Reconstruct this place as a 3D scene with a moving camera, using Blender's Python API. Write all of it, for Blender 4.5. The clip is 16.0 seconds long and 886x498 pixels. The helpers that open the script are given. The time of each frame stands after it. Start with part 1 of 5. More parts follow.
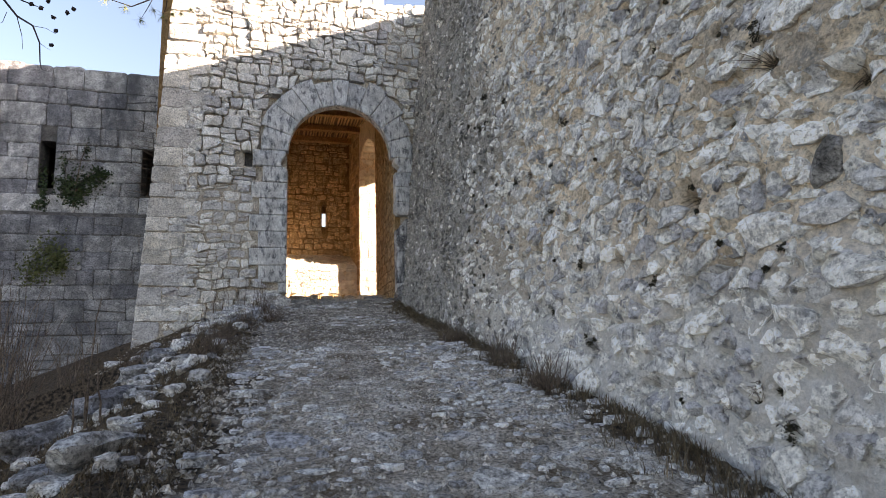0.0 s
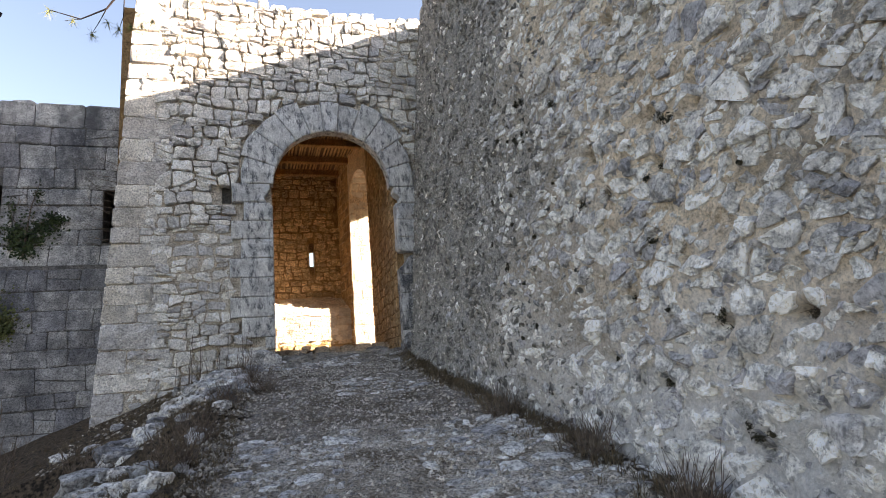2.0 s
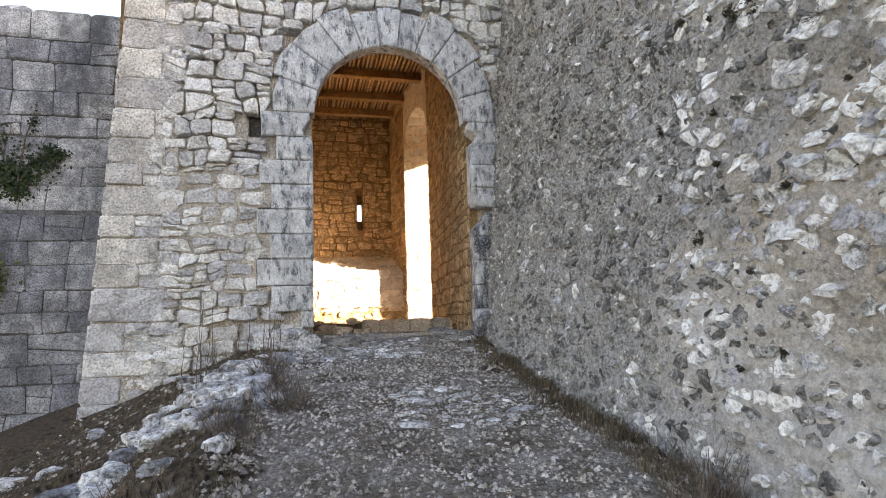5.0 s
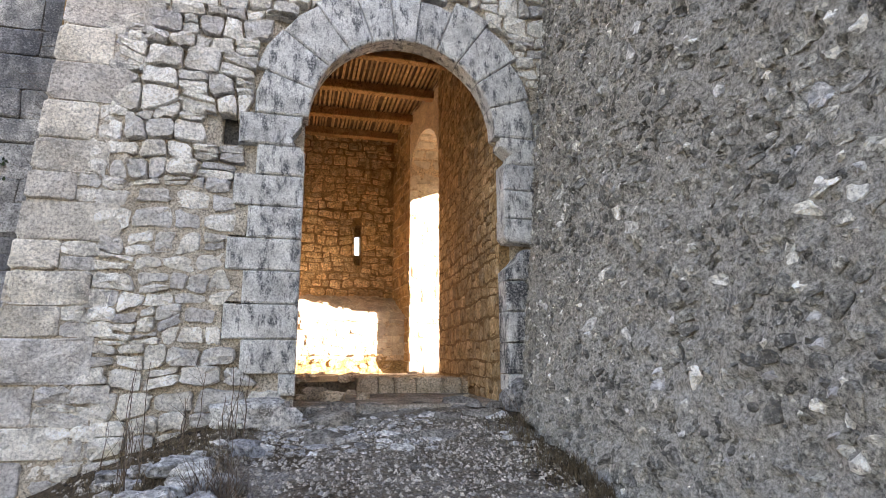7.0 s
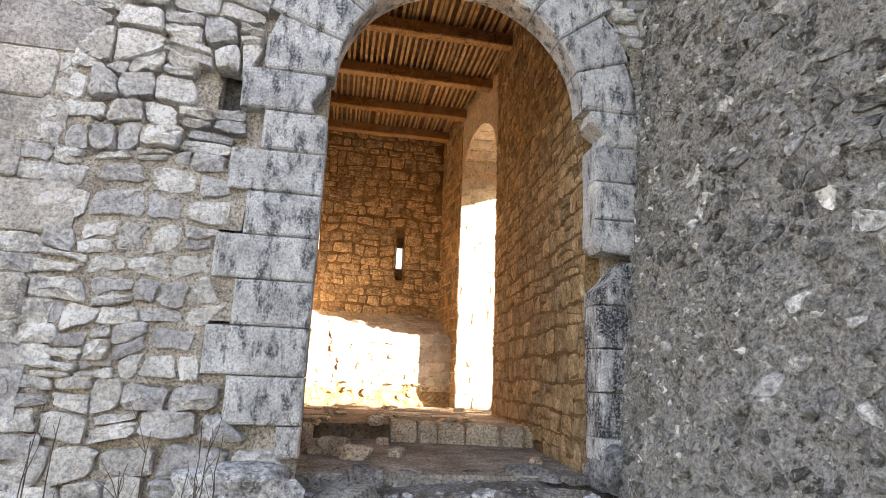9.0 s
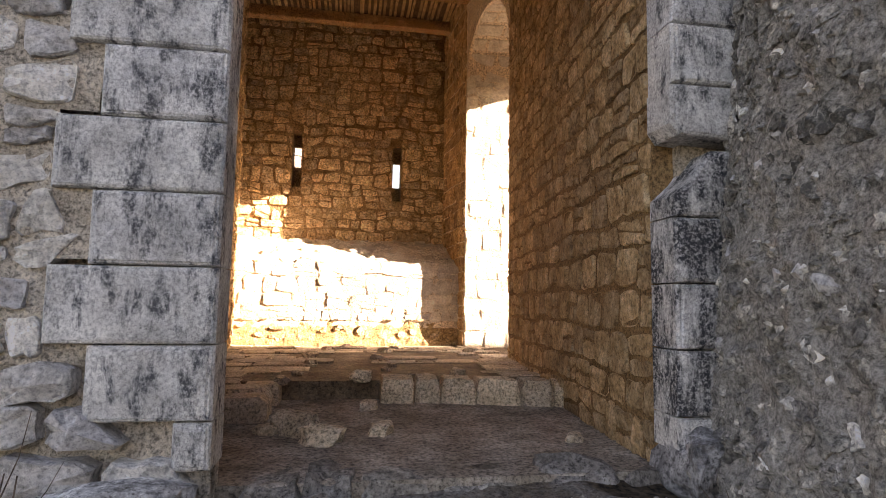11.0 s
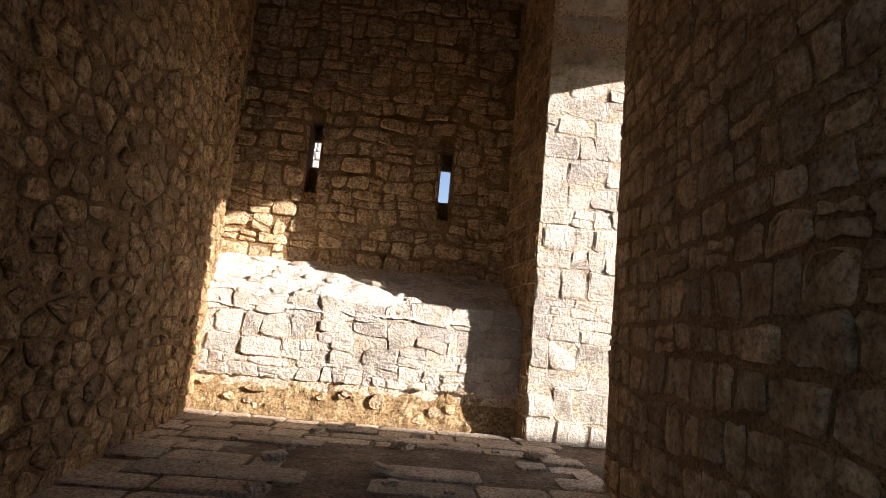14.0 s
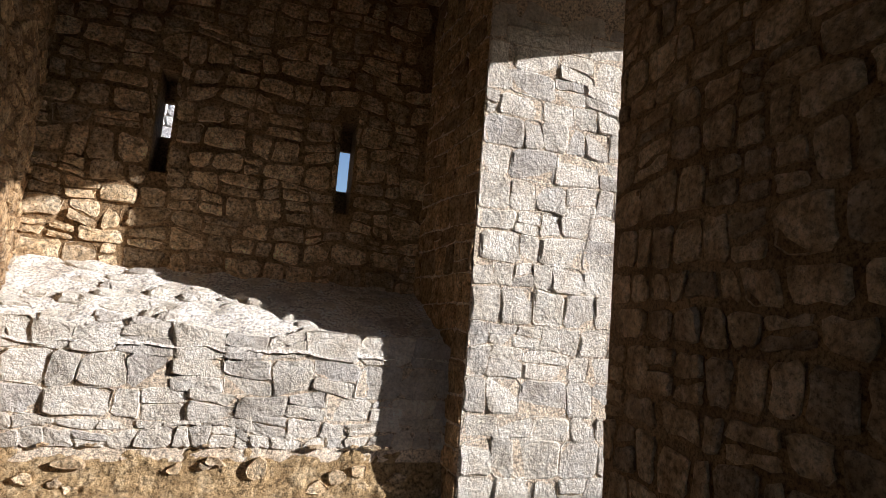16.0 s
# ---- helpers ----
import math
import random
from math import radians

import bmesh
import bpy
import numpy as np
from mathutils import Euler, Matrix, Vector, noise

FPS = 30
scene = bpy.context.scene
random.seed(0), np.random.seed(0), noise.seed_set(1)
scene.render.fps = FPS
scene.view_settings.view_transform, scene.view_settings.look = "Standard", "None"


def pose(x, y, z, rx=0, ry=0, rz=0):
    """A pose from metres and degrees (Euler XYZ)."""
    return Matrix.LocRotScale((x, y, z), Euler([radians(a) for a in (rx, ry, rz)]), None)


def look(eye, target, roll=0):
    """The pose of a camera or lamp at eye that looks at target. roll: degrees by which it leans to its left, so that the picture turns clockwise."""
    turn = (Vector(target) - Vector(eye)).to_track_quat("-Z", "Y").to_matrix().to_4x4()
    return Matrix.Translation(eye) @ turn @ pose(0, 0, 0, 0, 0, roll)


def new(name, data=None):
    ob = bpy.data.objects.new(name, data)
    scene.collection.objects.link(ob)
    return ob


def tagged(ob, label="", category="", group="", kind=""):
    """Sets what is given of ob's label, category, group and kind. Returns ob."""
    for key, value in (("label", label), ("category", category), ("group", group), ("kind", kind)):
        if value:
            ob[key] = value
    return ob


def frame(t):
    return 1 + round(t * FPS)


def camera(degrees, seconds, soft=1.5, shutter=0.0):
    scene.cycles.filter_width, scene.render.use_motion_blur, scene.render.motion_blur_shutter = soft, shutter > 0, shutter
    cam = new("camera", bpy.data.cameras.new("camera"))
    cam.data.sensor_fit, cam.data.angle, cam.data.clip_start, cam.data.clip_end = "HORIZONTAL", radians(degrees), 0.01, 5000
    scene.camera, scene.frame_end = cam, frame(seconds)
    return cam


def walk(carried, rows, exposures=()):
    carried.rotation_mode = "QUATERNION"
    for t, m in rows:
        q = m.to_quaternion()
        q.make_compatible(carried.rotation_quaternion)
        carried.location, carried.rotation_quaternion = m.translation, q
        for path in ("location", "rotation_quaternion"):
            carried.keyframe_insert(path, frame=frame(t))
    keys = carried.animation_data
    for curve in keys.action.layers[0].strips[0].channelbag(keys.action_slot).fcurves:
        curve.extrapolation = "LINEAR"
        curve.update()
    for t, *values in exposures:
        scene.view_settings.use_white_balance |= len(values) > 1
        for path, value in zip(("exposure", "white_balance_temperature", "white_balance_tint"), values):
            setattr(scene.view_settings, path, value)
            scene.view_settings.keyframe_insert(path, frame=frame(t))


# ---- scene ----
cam = camera(76.0, 16.0, soft=0.4)
PATH = [
    (0, (-1.525, -12.837, -1.096), (-0.951, -10.944, -0.803), -1.6),
    (0.5, (-1.494, -12.432, -1.068), (-0.825, -10.575, -0.744), -3.1),
    (1, (-1.509, -11.979, -0.929), (-0.812, -10.138, -0.579), -1.3),
    (1.5, (-1.567, -11.507, -0.843), (-0.965, -9.626, -0.529), -3.1),
    (2, (-1.602, -11.13, -0.67), (-0.969, -9.276, -0.272), -4.7),
    (2.5, (-1.599, -10.651, -0.529), (-1.108, -8.758, -0.109), -2.3),
    (3, (-1.524, -10.225, -0.516), (-1.121, -8.3, -0.152), -3.0),
    (3.5, (-1.465, -9.82, -0.404), (-0.904, -7.915, -0.161), -1.5),
    (4, (-1.412, -9.376, -0.268), (-0.968, -7.442, -0.018), -2.5),
    (6.5, (-1.393, -7.031, 0.102), (-0.836, -5.133, 0.396), -0.8),
    (7, (-1.293, -6.532, 0.251), (-0.791, -4.634, 0.632), -0.2),
    (7.5, (-1.187, -6.062, 0.285), (-0.74, -4.15, 0.662), 0.3),
    (8, (-1.086, -5.622, 0.406), (-0.615, -3.714, 0.776), 0.8),
    (8.5, (-1.019, -5.168, 0.482), (-0.58, -3.277, 0.961), 1.7),
    (9, (-1.009, -4.7, 0.518), (-0.668, -2.78, 0.959), 2.4),
    (9.5, (-0.944, -4.266, 0.619), (-0.559, -2.333, 0.961), 2.0),
    (12, (-0.355, -1.979, 0.793), (-0.096, -0.003, 0.96), 0.7),
    (12.5, (-0.242, -1.418, 0.91), (0.032, 0.551, 1.128), 2.0),
    (13, (-0.125, -0.907, 0.931), (0.187, 1.058, 1.139), 0.8),
    (13.5, (-0.162, -0.534, 1.017), (-0.064, 1.453, 1.228), 3.3),
    (14, (-0.178, -0.005, 1.127), (-0.057, 1.974, 1.394), 5.4),
    (14.5, (-0.252, 0.462, 1.194), (-0.064, 2.438, 1.441), 3.2),
    (15, (-0.366, 0.823, 1.406), (-0.016, 2.778, 1.641), 4.3),
    (15.5, (-0.395, 1.313, 1.491), (0.044, 3.253, 1.707), 4.9),
    (16, (-0.48, 1.638, 1.607), (0.106, 3.537, 1.836), 4.7),
]
walk(cam, [(t, look(eye, target, roll)) for t, eye, target, roll in PATH],
     exposures=[(0, 2.5, 7700, 22), (3.5, 2.7, 7900, 22), (4, 3.1, 8000, 22), (6.5, 3.44, 8100, 24), (9.5, 3.62, 8200, 24), (12, 2.35, 8400, 36), (13, 1.97, 7900, 39), (14, 1.42, 6300, 20), (15, 1.08, 5750, 15), (16, 0.86, 5700, 15)])

# light: low winter sun from the right and a little behind, clear sky
SUN_WAY = Vector((-2.14, 1.0, -0.87)).normalized()
world = bpy.data.worlds.new("sky")
scene.world = world
world.use_nodes = True
wn = world.node_tree
sky = wn.nodes.new("ShaderNodeTexSky")
sky.sky_type, sky.sun_disc = "NISHITA", False
sky.sun_elevation, sky.sun_rotation = radians(20.2), radians(115)
wn.links.new(sky.outputs[0], wn.nodes["Background"].inputs[0])
wn.nodes["Background"].inputs[1].default_value = 0.075
sun = new("sun", bpy.data.lights.new("sun", "SUN"))
sun.data.energy, sun.data.angle, sun.data.color = 5.0, radians(0.5), (1.0, 0.92, 0.8)
sun.matrix_world = look((12, -6, 9), Vector((12, -6, 9)) + SUN_WAY)


# ---- materials ----
def mat(name, cols, scale=3.0, rough=0.9, bump=0.3, grain=40.0, rand=0.0, stain=None, stain_scale=0.7, stain_cut=(0.5, 0.7), streak=1.0, speck=0.85):
    """Two or three colours mixed by two scales of noise, with fine relief. stain: a darker growth in patches of its own."""
    m = bpy.data.materials.new(name)
    m.use_nodes = True
    nt = m.node_tree
    n, link = nt.nodes, nt.links.new
    b = n["Principled BSDF"]
    b.inputs["Roughness"].default_value = rough
    b.inputs["Specular IOR Level"].default_value = 0.2
    co = n.new("ShaderNodeTexCoord")
    geo = n.new("ShaderNodeNewGeometry")

    def noise_tex(sc, detail=6.0, off=(0, 0, 0), stretch=1.0):
        mp = n.new("ShaderNodeMapping")
        mp.inputs["Location"].default_value = off
        mp.inputs["Scale"].default_value = (1, 1, stretch)
        link(geo.outputs["Position"], mp.inputs[0])
        t = n.new("ShaderNodeTexNoise")
        t.inputs["Scale"].default_value = sc
        t.inputs["Detail"].default_value = detail
        t.inputs["Roughness"].default_value = 0.72
        link(mp.outputs[0], t.inputs["Vector"])
        return t.outputs["Fac"]

    def ramp(fac, stops):
        r = n.new("ShaderNodeValToRGB")
        e = r.color_ramp.elements
        while len(e) < len(stops):
            e.new(0.5)
        for el, (p, c) in zip(e, stops):
            el.position, el.color = p, (*c, 1) if len(c) == 3 else c
        link(fac, r.inputs[0])
        return r.outputs[0]

    def mix(a, c, fac, kind="MIX"):
        x = n.new("ShaderNodeMix")
        x.data_type, x.blend_type = "RGBA", kind
        for sock, v in ((0, fac), (6, a), (7, c)):
            if isinstance(v, (int, float)):
                x.inputs[sock].default_value = v
            elif isinstance(v, tuple):
                x.inputs[sock].default_value = (*v, 1)
            else:
                link(v, x.inputs[sock])
        return x.outputs[2]

    stops = [(0.32 + 0.36 * i / (len(cols) - 1), c) for i, c in enumerate(cols)]
    col = ramp(noise_tex(scale), stops)
    fine = ramp(noise_tex(grain, 4.0, (3, 7, 1)), [(0.37, (0.3, 0.3, 0.305)), (0.48, (1.05, 1.05, 1.05)), (0.62, (1.6, 1.6, 1.59))])
    col = mix(col, fine, speck, "MULTIPLY")
    pits = ramp(noise_tex(grain * 2.4, 3.0, (5, 1, 8)), [(0.35, (0.25, 0.24, 0.23)), (0.42, (1.06, 1.06, 1.06))])
    col = mix(col, pits, speck * 0.94, "MULTIPLY")
    if rand:
        oi = n.new("ShaderNodeObjectInfo")
        add = n.new("ShaderNodeMath")
        add.operation = "ADD"
        link(oi.outputs["Random"], add.inputs[0])
        link(geo.outputs["Random Per Island"], add.inputs[1])
        half = n.new("ShaderNodeMath")
        half.operation = "FRACT"
        link(add.outputs[0], half.inputs[0])
        tone = ramp(half.outputs[0], [(0.0, (1 - rand, 1 - rand, 1 - rand * 0.9)), (0.5, (1, 0.99, 0.96)), (1.0, (1 + rand * 0.6, 1 + rand * 0.57, 1 + rand * 0.5))])
        col = mix(col, tone, 1.0, "MULTIPLY")
    if stain:
        f = ramp(noise_tex(stain_scale, 8.0, (11, 2, 5), streak), [(stain_cut[0], (0, 0, 0)), (stain_cut[1], (1, 1, 1))])
        f2 = ramp(noise_tex(46.0, 6.0, (1, 9, 4)), [(0.36, (0.12, 0.12, 0.12)), (0.53, (1, 1, 1))])
        f = mix(f, f2, 1.0, "MULTIPLY")
        col = mix(col, stain, f)
    link(col, b.inputs["Base Color"])
    if bump:
        h = mix(noise_tex(grain * 0.5, 8.0), noise_tex(scale * 3, 5.0), 0.4)
        bp = n.new("ShaderNodeBump")
        bp.inputs["Strength"].default_value = bump
        bp.inputs["Distance"].default_value = 0.08
        link(h, bp.inputs["Height"])
        link(bp.outputs[0], b.inputs["Normal"])
    return m


M_MORTAR = mat("weathered lime mortar", [(0.31, 0.265, 0.21), (0.45, 0.395, 0.325), (0.6, 0.545, 0.47)], 2.6, bump=0.8, grain=44)
# ochre carries the warm cast of the light indoors
M_MORTAR_IN = mat("ochre mortar, tinted as by warm indoor light", [(0.14, 0.078, 0.032), (0.25, 0.152, 0.072), (0.36, 0.24, 0.122)], 2.0, bump=0.7, grain=50)
M_STONE = mat("pale limestone", [(0.48, 0.458, 0.425), (0.74, 0.715, 0.68), (0.9, 0.885, 0.86)], 4.0, bump=1.0, grain=30, speck=0.5, rand=0.3, stain=(0.16, 0.155, 0.15), stain_scale=1.8, stain_cut=(0.55, 0.7))
M_QUOIN = mat("plastered tan limestone block", [(0.42, 0.39, 0.345), (0.63, 0.59, 0.535), (0.8, 0.765, 0.71)], 2.4, bump=0.9, grain=32, speck=0.6, rand=0.22, stain=(0.22, 0.21, 0.195), stain_scale=1.6, stain_cut=(0.52, 0.7))
# indoor shade and its orange cast put into the stone colour
M_STONE_SHADED = mat("honey limestone, darkened as if shaded", [(0.2, 0.115, 0.05), (0.41, 0.275, 0.145), (0.6, 0.455, 0.285)], 7.0, bump=0.9, grain=30, rand=0.32)
M_STONE_BACK = mat("warm cream limestone, lightened as if sunlit", [(0.34, 0.225, 0.115), (0.6, 0.455, 0.28), (0.8, 0.68, 0.49)], 7.0, bump=0.9, grain=30, rand=0.3)
# right wall: same stone, darkened and warmed for its shade
M_STONE_SIDE_SHADED = mat("side wall limestone, darkened as if shaded", [(0.24, 0.145, 0.07), (0.45, 0.315, 0.18), (0.65, 0.51, 0.34)], 6.0, bump=0.9, grain=30, speck=0.6, rand=0.3)
# sunlight put into the colour: paler stone and render for the sunlit parts
M_STONE_SUNLIT = mat("cream limestone, lightened as if sunlit", [(0.6, 0.52, 0.41), (0.8, 0.735, 0.63), (0.9, 0.855, 0.77)], 6.0, bump=1.0, grain=36, speck=0.28, rand=0.2, stain=(0.3, 0.26, 0.21), stain_scale=2.0, stain_cut=(0.52, 0.72))
M_RENDER_SUNLIT = mat("rough cream render, lightened as if sunlit", [(0.64, 0.57, 0.47), (0.8, 0.74, 0.645), (0.9, 0.86, 0.79)], 3.0, bump=1.0, grain=40)
M_ASHLAR = mat("grey ashlar", [(0.15, 0.15, 0.156), (0.3, 0.3, 0.308), (0.58, 0.58, 0.585)], 2.6, bump=0.6, grain=40, rand=0.4, stain=(0.07, 0.075, 0.085), stain_scale=1.1, stain_cut=(0.48, 0.64), streak=0.4)
# colour of open joints, and painted shade for window recesses and the putlog hole
M_JOINT_SHADE = mat("dark open joints and recess shade", [(0.05, 0.047, 0.045), (0.1, 0.095, 0.09), (0.17, 0.16, 0.15)], 3.0, bump=0.4, grain=40)
M_MORTAR_BACK = mat("pale ochre mortar, tinted as by warm indoor light", [(0.18, 0.108, 0.05), (0.3, 0.2, 0.105), (0.42, 0.3, 0.175)], 2.4, bump=0.8, grain=40)
# lightened likewise, for the low wall and the opening that the sun reaches
M_MORTAR_MID = mat("tan mortar, lightened as if sunlit", [(0.5, 0.395, 0.28), (0.66, 0.55, 0.41), (0.78, 0.68, 0.54)], 3.0, bump=0.8, grain=40)
M_ASHLAR_LOW = mat("dark stained ashlar", [(0.1, 0.1, 0.107), (0.2, 0.2, 0.207), (0.4, 0.4, 0.405)], 2.2, bump=0.6, grain=40, rand=0.28, stain=(0.06, 0.064, 0.072), stain_scale=0.9, stain_cut=(0.45, 0.62), streak=0.4)
M_JAMB = mat("dressed limestone with lichen", [(0.4, 0.4, 0.4), (0.62, 0.62, 0.62), (0.8, 0.8, 0.795)], 3.0, bump=0.7, grain=60, rand=0.12, stain=(0.1, 0.105, 0.115), stain_scale=11.0, stain_cut=(0.5, 0.6), streak=0.4, speck=0.5)
M_JAMB_DARK = mat("dressed limestone under black lichen", [(0.4, 0.4, 0.4), (0.58, 0.58, 0.58), (0.74, 0.74, 0.74)], 3.0, bump=0.7, grain=60, rand=0.12, stain=(0.05, 0.053, 0.062), stain_scale=6.0, stain_cut=(0.42, 0.54), streak=0.4, speck=0.5)
M_RUBBLE = mat("limestone in old render", [(0.38, 0.372, 0.36), (0.74, 0.722, 0.695), (0.96, 0.945, 0.92)], 4.0, bump=0.9, grain=24, speck=0.6, rand=0.42, stain=(0.2, 0.2, 0.205), stain_scale=2.6, stain_cut=(0.54, 0.66))
M_RUBBLE_DARK = mat("lichened limestone in render", [(0.13, 0.126, 0.118), (0.3, 0.288, 0.266), (0.66, 0.635, 0.595)], 7.0, bump=0.9, grain=40, rand=0.28, stain=(0.1, 0.097, 0.092), stain_scale=2.0, stain_cut=(0.46, 0.6))
M_GROUND = mat("trodden gravel", [(0.19, 0.15, 0.11), (0.44, 0.39, 0.33), (0.78, 0.75, 0.71)], 2.6, bump=1.0, grain=40, stain=(0.13, 0.093, 0.058), stain_scale=1.0, stain_cut=(0.53, 0.61))


def bank_mix(m):
    """Brown earth and dry litter off the path's left edge and along the wall's foot, with a broken edge."""
    nt = m.node_tree
    n, link = nt.nodes, nt.links.new
    b = n["Principled BSDF"]
    old = b.inputs["Base Color"].links[0].from_socket
    geo = n.new("ShaderNodeNewGeometry")
    sep = n.new("ShaderNodeSeparateXYZ")
    link(geo.outputs["Position"], sep.inputs[0])
    tex = n.new("ShaderNodeTexNoise")
    tex.inputs["Scale"].default_value, tex.inputs["Detail"].default_value = 1.7, 8
    link(geo.outputs["Position"], tex.inputs["Vector"])

    def side(k, lo, hi):
        a = n.new("ShaderNodeMath")
        a.operation = "MULTIPLY_ADD"
        link(tex.outputs["Fac"], a.inputs[0])
        a.inputs[1].default_value = k
        link(sep.outputs["X"], a.inputs[2])
        r = n.new("ShaderNodeMapRange")
        link(a.outputs[0], r.inputs[0])
        r.inputs[1].default_value, r.inputs[2].default_value = lo, hi
        return r.outputs[0]

    low, high = side(1.6, -0.75, -1.15), side(1.2, 1.2, 1.5)
    mx = n.new("ShaderNodeMath")
    mx.operation = "MAXIMUM"
    link(low, mx.inputs[0])
    link(high, mx.inputs[1])
    # browner gravel on the upper stretch, below the gate
    way = n.new("ShaderNodeMath")
    way.operation = "MULTIPLY_ADD"
    link(tex.outputs["Fac"], way.inputs[0])
    way.inputs[1].default_value = 2.4
    link(sep.outputs["Y"], way.inputs[2])
    upper_way = n.new("ShaderNodeMapRange")
    link(way.outputs[0], upper_way.inputs[0])
    upper_way.inputs[1].default_value, upper_way.inputs[2].default_value = -5.0, -3.9
    upper_way.inputs[3].default_value, upper_way.inputs[4].default_value = 0.0, 0.68
    mx3 = n.new("ShaderNodeMath")
    mx3.operation = "MAXIMUM"
    link(mx.outputs[0], mx3.inputs[0])
    link(upper_way.outputs[0], mx3.inputs[1])
    mx = mx3
    tone = n.new("ShaderNodeTexNoise")
    tone.inputs["Scale"].default_value, tone.inputs["Detail"].default_value = 22.0, 8
    link(geo.outputs["Position"], tone.inputs["Vector"])
    ramp = n.new("ShaderNodeValToRGB")
    for e, (p, c) in zip(ramp.color_ramp.elements, ((0.38, (0.022, 0.016, 0.011, 1)), (0.66, (0.15, 0.11, 0.075, 1)))):
        e.position, e.color = p, c
    link(tone.outputs["Fac"], ramp.inputs[0])
    mix2 = n.new("ShaderNodeMix")
    mix2.data_type = "RGBA"
    link(mx.outputs[0], mix2.inputs[0])
    link(old, mix2.inputs[6])
    link(ramp.outputs[0], mix2.inputs[7])
    link(mix2.outputs[2], b.inputs["Base Color"])
    return m


bank_mix(M_GROUND)
M_ROCK = mat("pale bedrock", [(0.3, 0.29, 0.28), (0.6, 0.59, 0.58), (0.85, 0.845, 0.835)], 5.0, bump=0.9, grain=24, rand=0.3, stain=(0.14, 0.125, 0.11), stain_scale=3.0, stain_cut=(0.48, 0.66))
M_GRAVEL = mat("dusty limestone gravel", [(0.19, 0.16, 0.125), (0.38, 0.345, 0.3), (0.62, 0.585, 0.54)], 6.0, bump=0.6, grain=40, rand=0.4)
M_BOULDER = mat("weathered blue-grey limestone", [(0.15, 0.15, 0.152), (0.36, 0.362, 0.37), (0.6, 0.605, 0.61)], 4.0, bump=0.9, grain=24, rand=0.35, stain=(0.1, 0.095, 0.09), stain_scale=3.0, stain_cut=(0.48, 0.64))
M_FLOOR_IN = mat("dusty earth floor", [(0.08, 0.055, 0.035), (0.15, 0.11, 0.073), (0.26, 0.2, 0.14)], 2.5, bump=0.6, grain=30)
M_ENTRY = mat("grey trodden dust and stone", [(0.17, 0.14, 0.11), (0.3, 0.26, 0.215), (0.46, 0.415, 0.36)], 3.0, bump=0.8, grain=30)
M_SLAB = mat("worn paving stone", [(0.34, 0.27, 0.19), (0.46, 0.38, 0.29), (0.56, 0.48, 0.38)], 3.0, bump=0.4, grain=40, rand=0.25)
M_WOOD = mat("old timber", [(0.22, 0.12, 0.05), (0.36, 0.22, 0.11), (0.46, 0.3, 0.16)], 6.0, bump=0.3, grain=40)
M_LATH = mat("split laths", [(0.26, 0.15, 0.07), (0.42, 0.27, 0.14), (0.54, 0.38, 0.22)], 8.0, bump=0.3, grain=60, rand=0.3)
M_DECK = mat("dark brown roof boards", [(0.07, 0.04, 0.025), (0.12, 0.075, 0.045), (0.2, 0.13, 0.08)], 4.0, bump=0.4, grain=40)
M_EARTH = mat("crumbling ochre earth", [(0.2, 0.13, 0.06), (0.36, 0.25, 0.125), (0.52, 0.4, 0.24)], 6.0, bump=0.9, grain=30)


# ---- shapes ----
def obj(name, verts, faces, material, label="", category="", kind="", parent=None, smooth=False, group=""):
    me = bpy.data.meshes.new(name)
    me.from_pydata([tuple(v) for v in verts], [], faces)
    me.materials.append(material)
    if smooth:
        me.shade_smooth()
    ob = new(name, me)
    if parent:
        ob.parent = parent
    return tagged(ob, label, category, group, kind)


def prism_data(plan, z0, z1):
    """A solid on a plan polygon (counter-clockwise). z0, z1: numbers."""
    n = len(plan)
    v = [(x, y, z0) for x, y in plan] + [(x, y, z1) for x, y in plan]
    f = [tuple(range(n - 1, -1, -1)), tuple(range(n, 2 * n))] + [(i, (i + 1) % n, n + (i + 1) % n, n + i) for i in range(n)]
    return v, f


def join(*parts):
    V, F = [], []
    for v, f in parts:
        o = len(V)
        V += list(v)
        F += [tuple(i + o for i in face) for face in f]
    return V, F


def slab_y(outline, y0, y1):
    """A solid with an outline in x and z (counter-clockwise seen from -y), from y0 to y1, as strips of quads."""
    n = len(outline)
    v = [(x, y0, z) for x, z in outline] + [(x, y1, z) for x, z in outline]
    f = [tuple(range(n)), tuple(range(2 * n - 1, n - 1, -1))] + [(i, n + i, n + (i + 1) % n, (i + 1) % n) for i in range(n)]
    return v, f


def base_z(y):
    """The trodden path's height along the way up."""
    z = -0.37 + 0.152 * y
    if y < -9:
        z -= 0.035 * (-9 - y)
    if y > -0.6:
        z = -0.46 + 0.16 * (min(y, 1.6) + 0.6)
    return z


def ground_z(x, y):
    z = base_z(y)
    edge = -1.45 - 0.05 * max(-y - 1.5, 0)
    d = max(edge - x, 0.0)
    berm = (0.16 if y > -4.5 else 0.05) * math.exp(-((d - 0.8) / 0.5) ** 2) * min(1, max(0, (-y - 0.5) / 2))
    z += berm - 0.5 * max(d - 0.5, 0) * (1.0 if y < -3 else 0.75)
    if x < -9:
        z -= 0.1 * (-9 - x)
    z += 0.05 * noise.noise((x * 0.7, y * 0.7, 0)) + 0.03 * noise.noise((x * 2.3, y * 2.3, 4)) + 0.02 * noise.noise((x * 6.1, y * 6.1, 7))
    return z


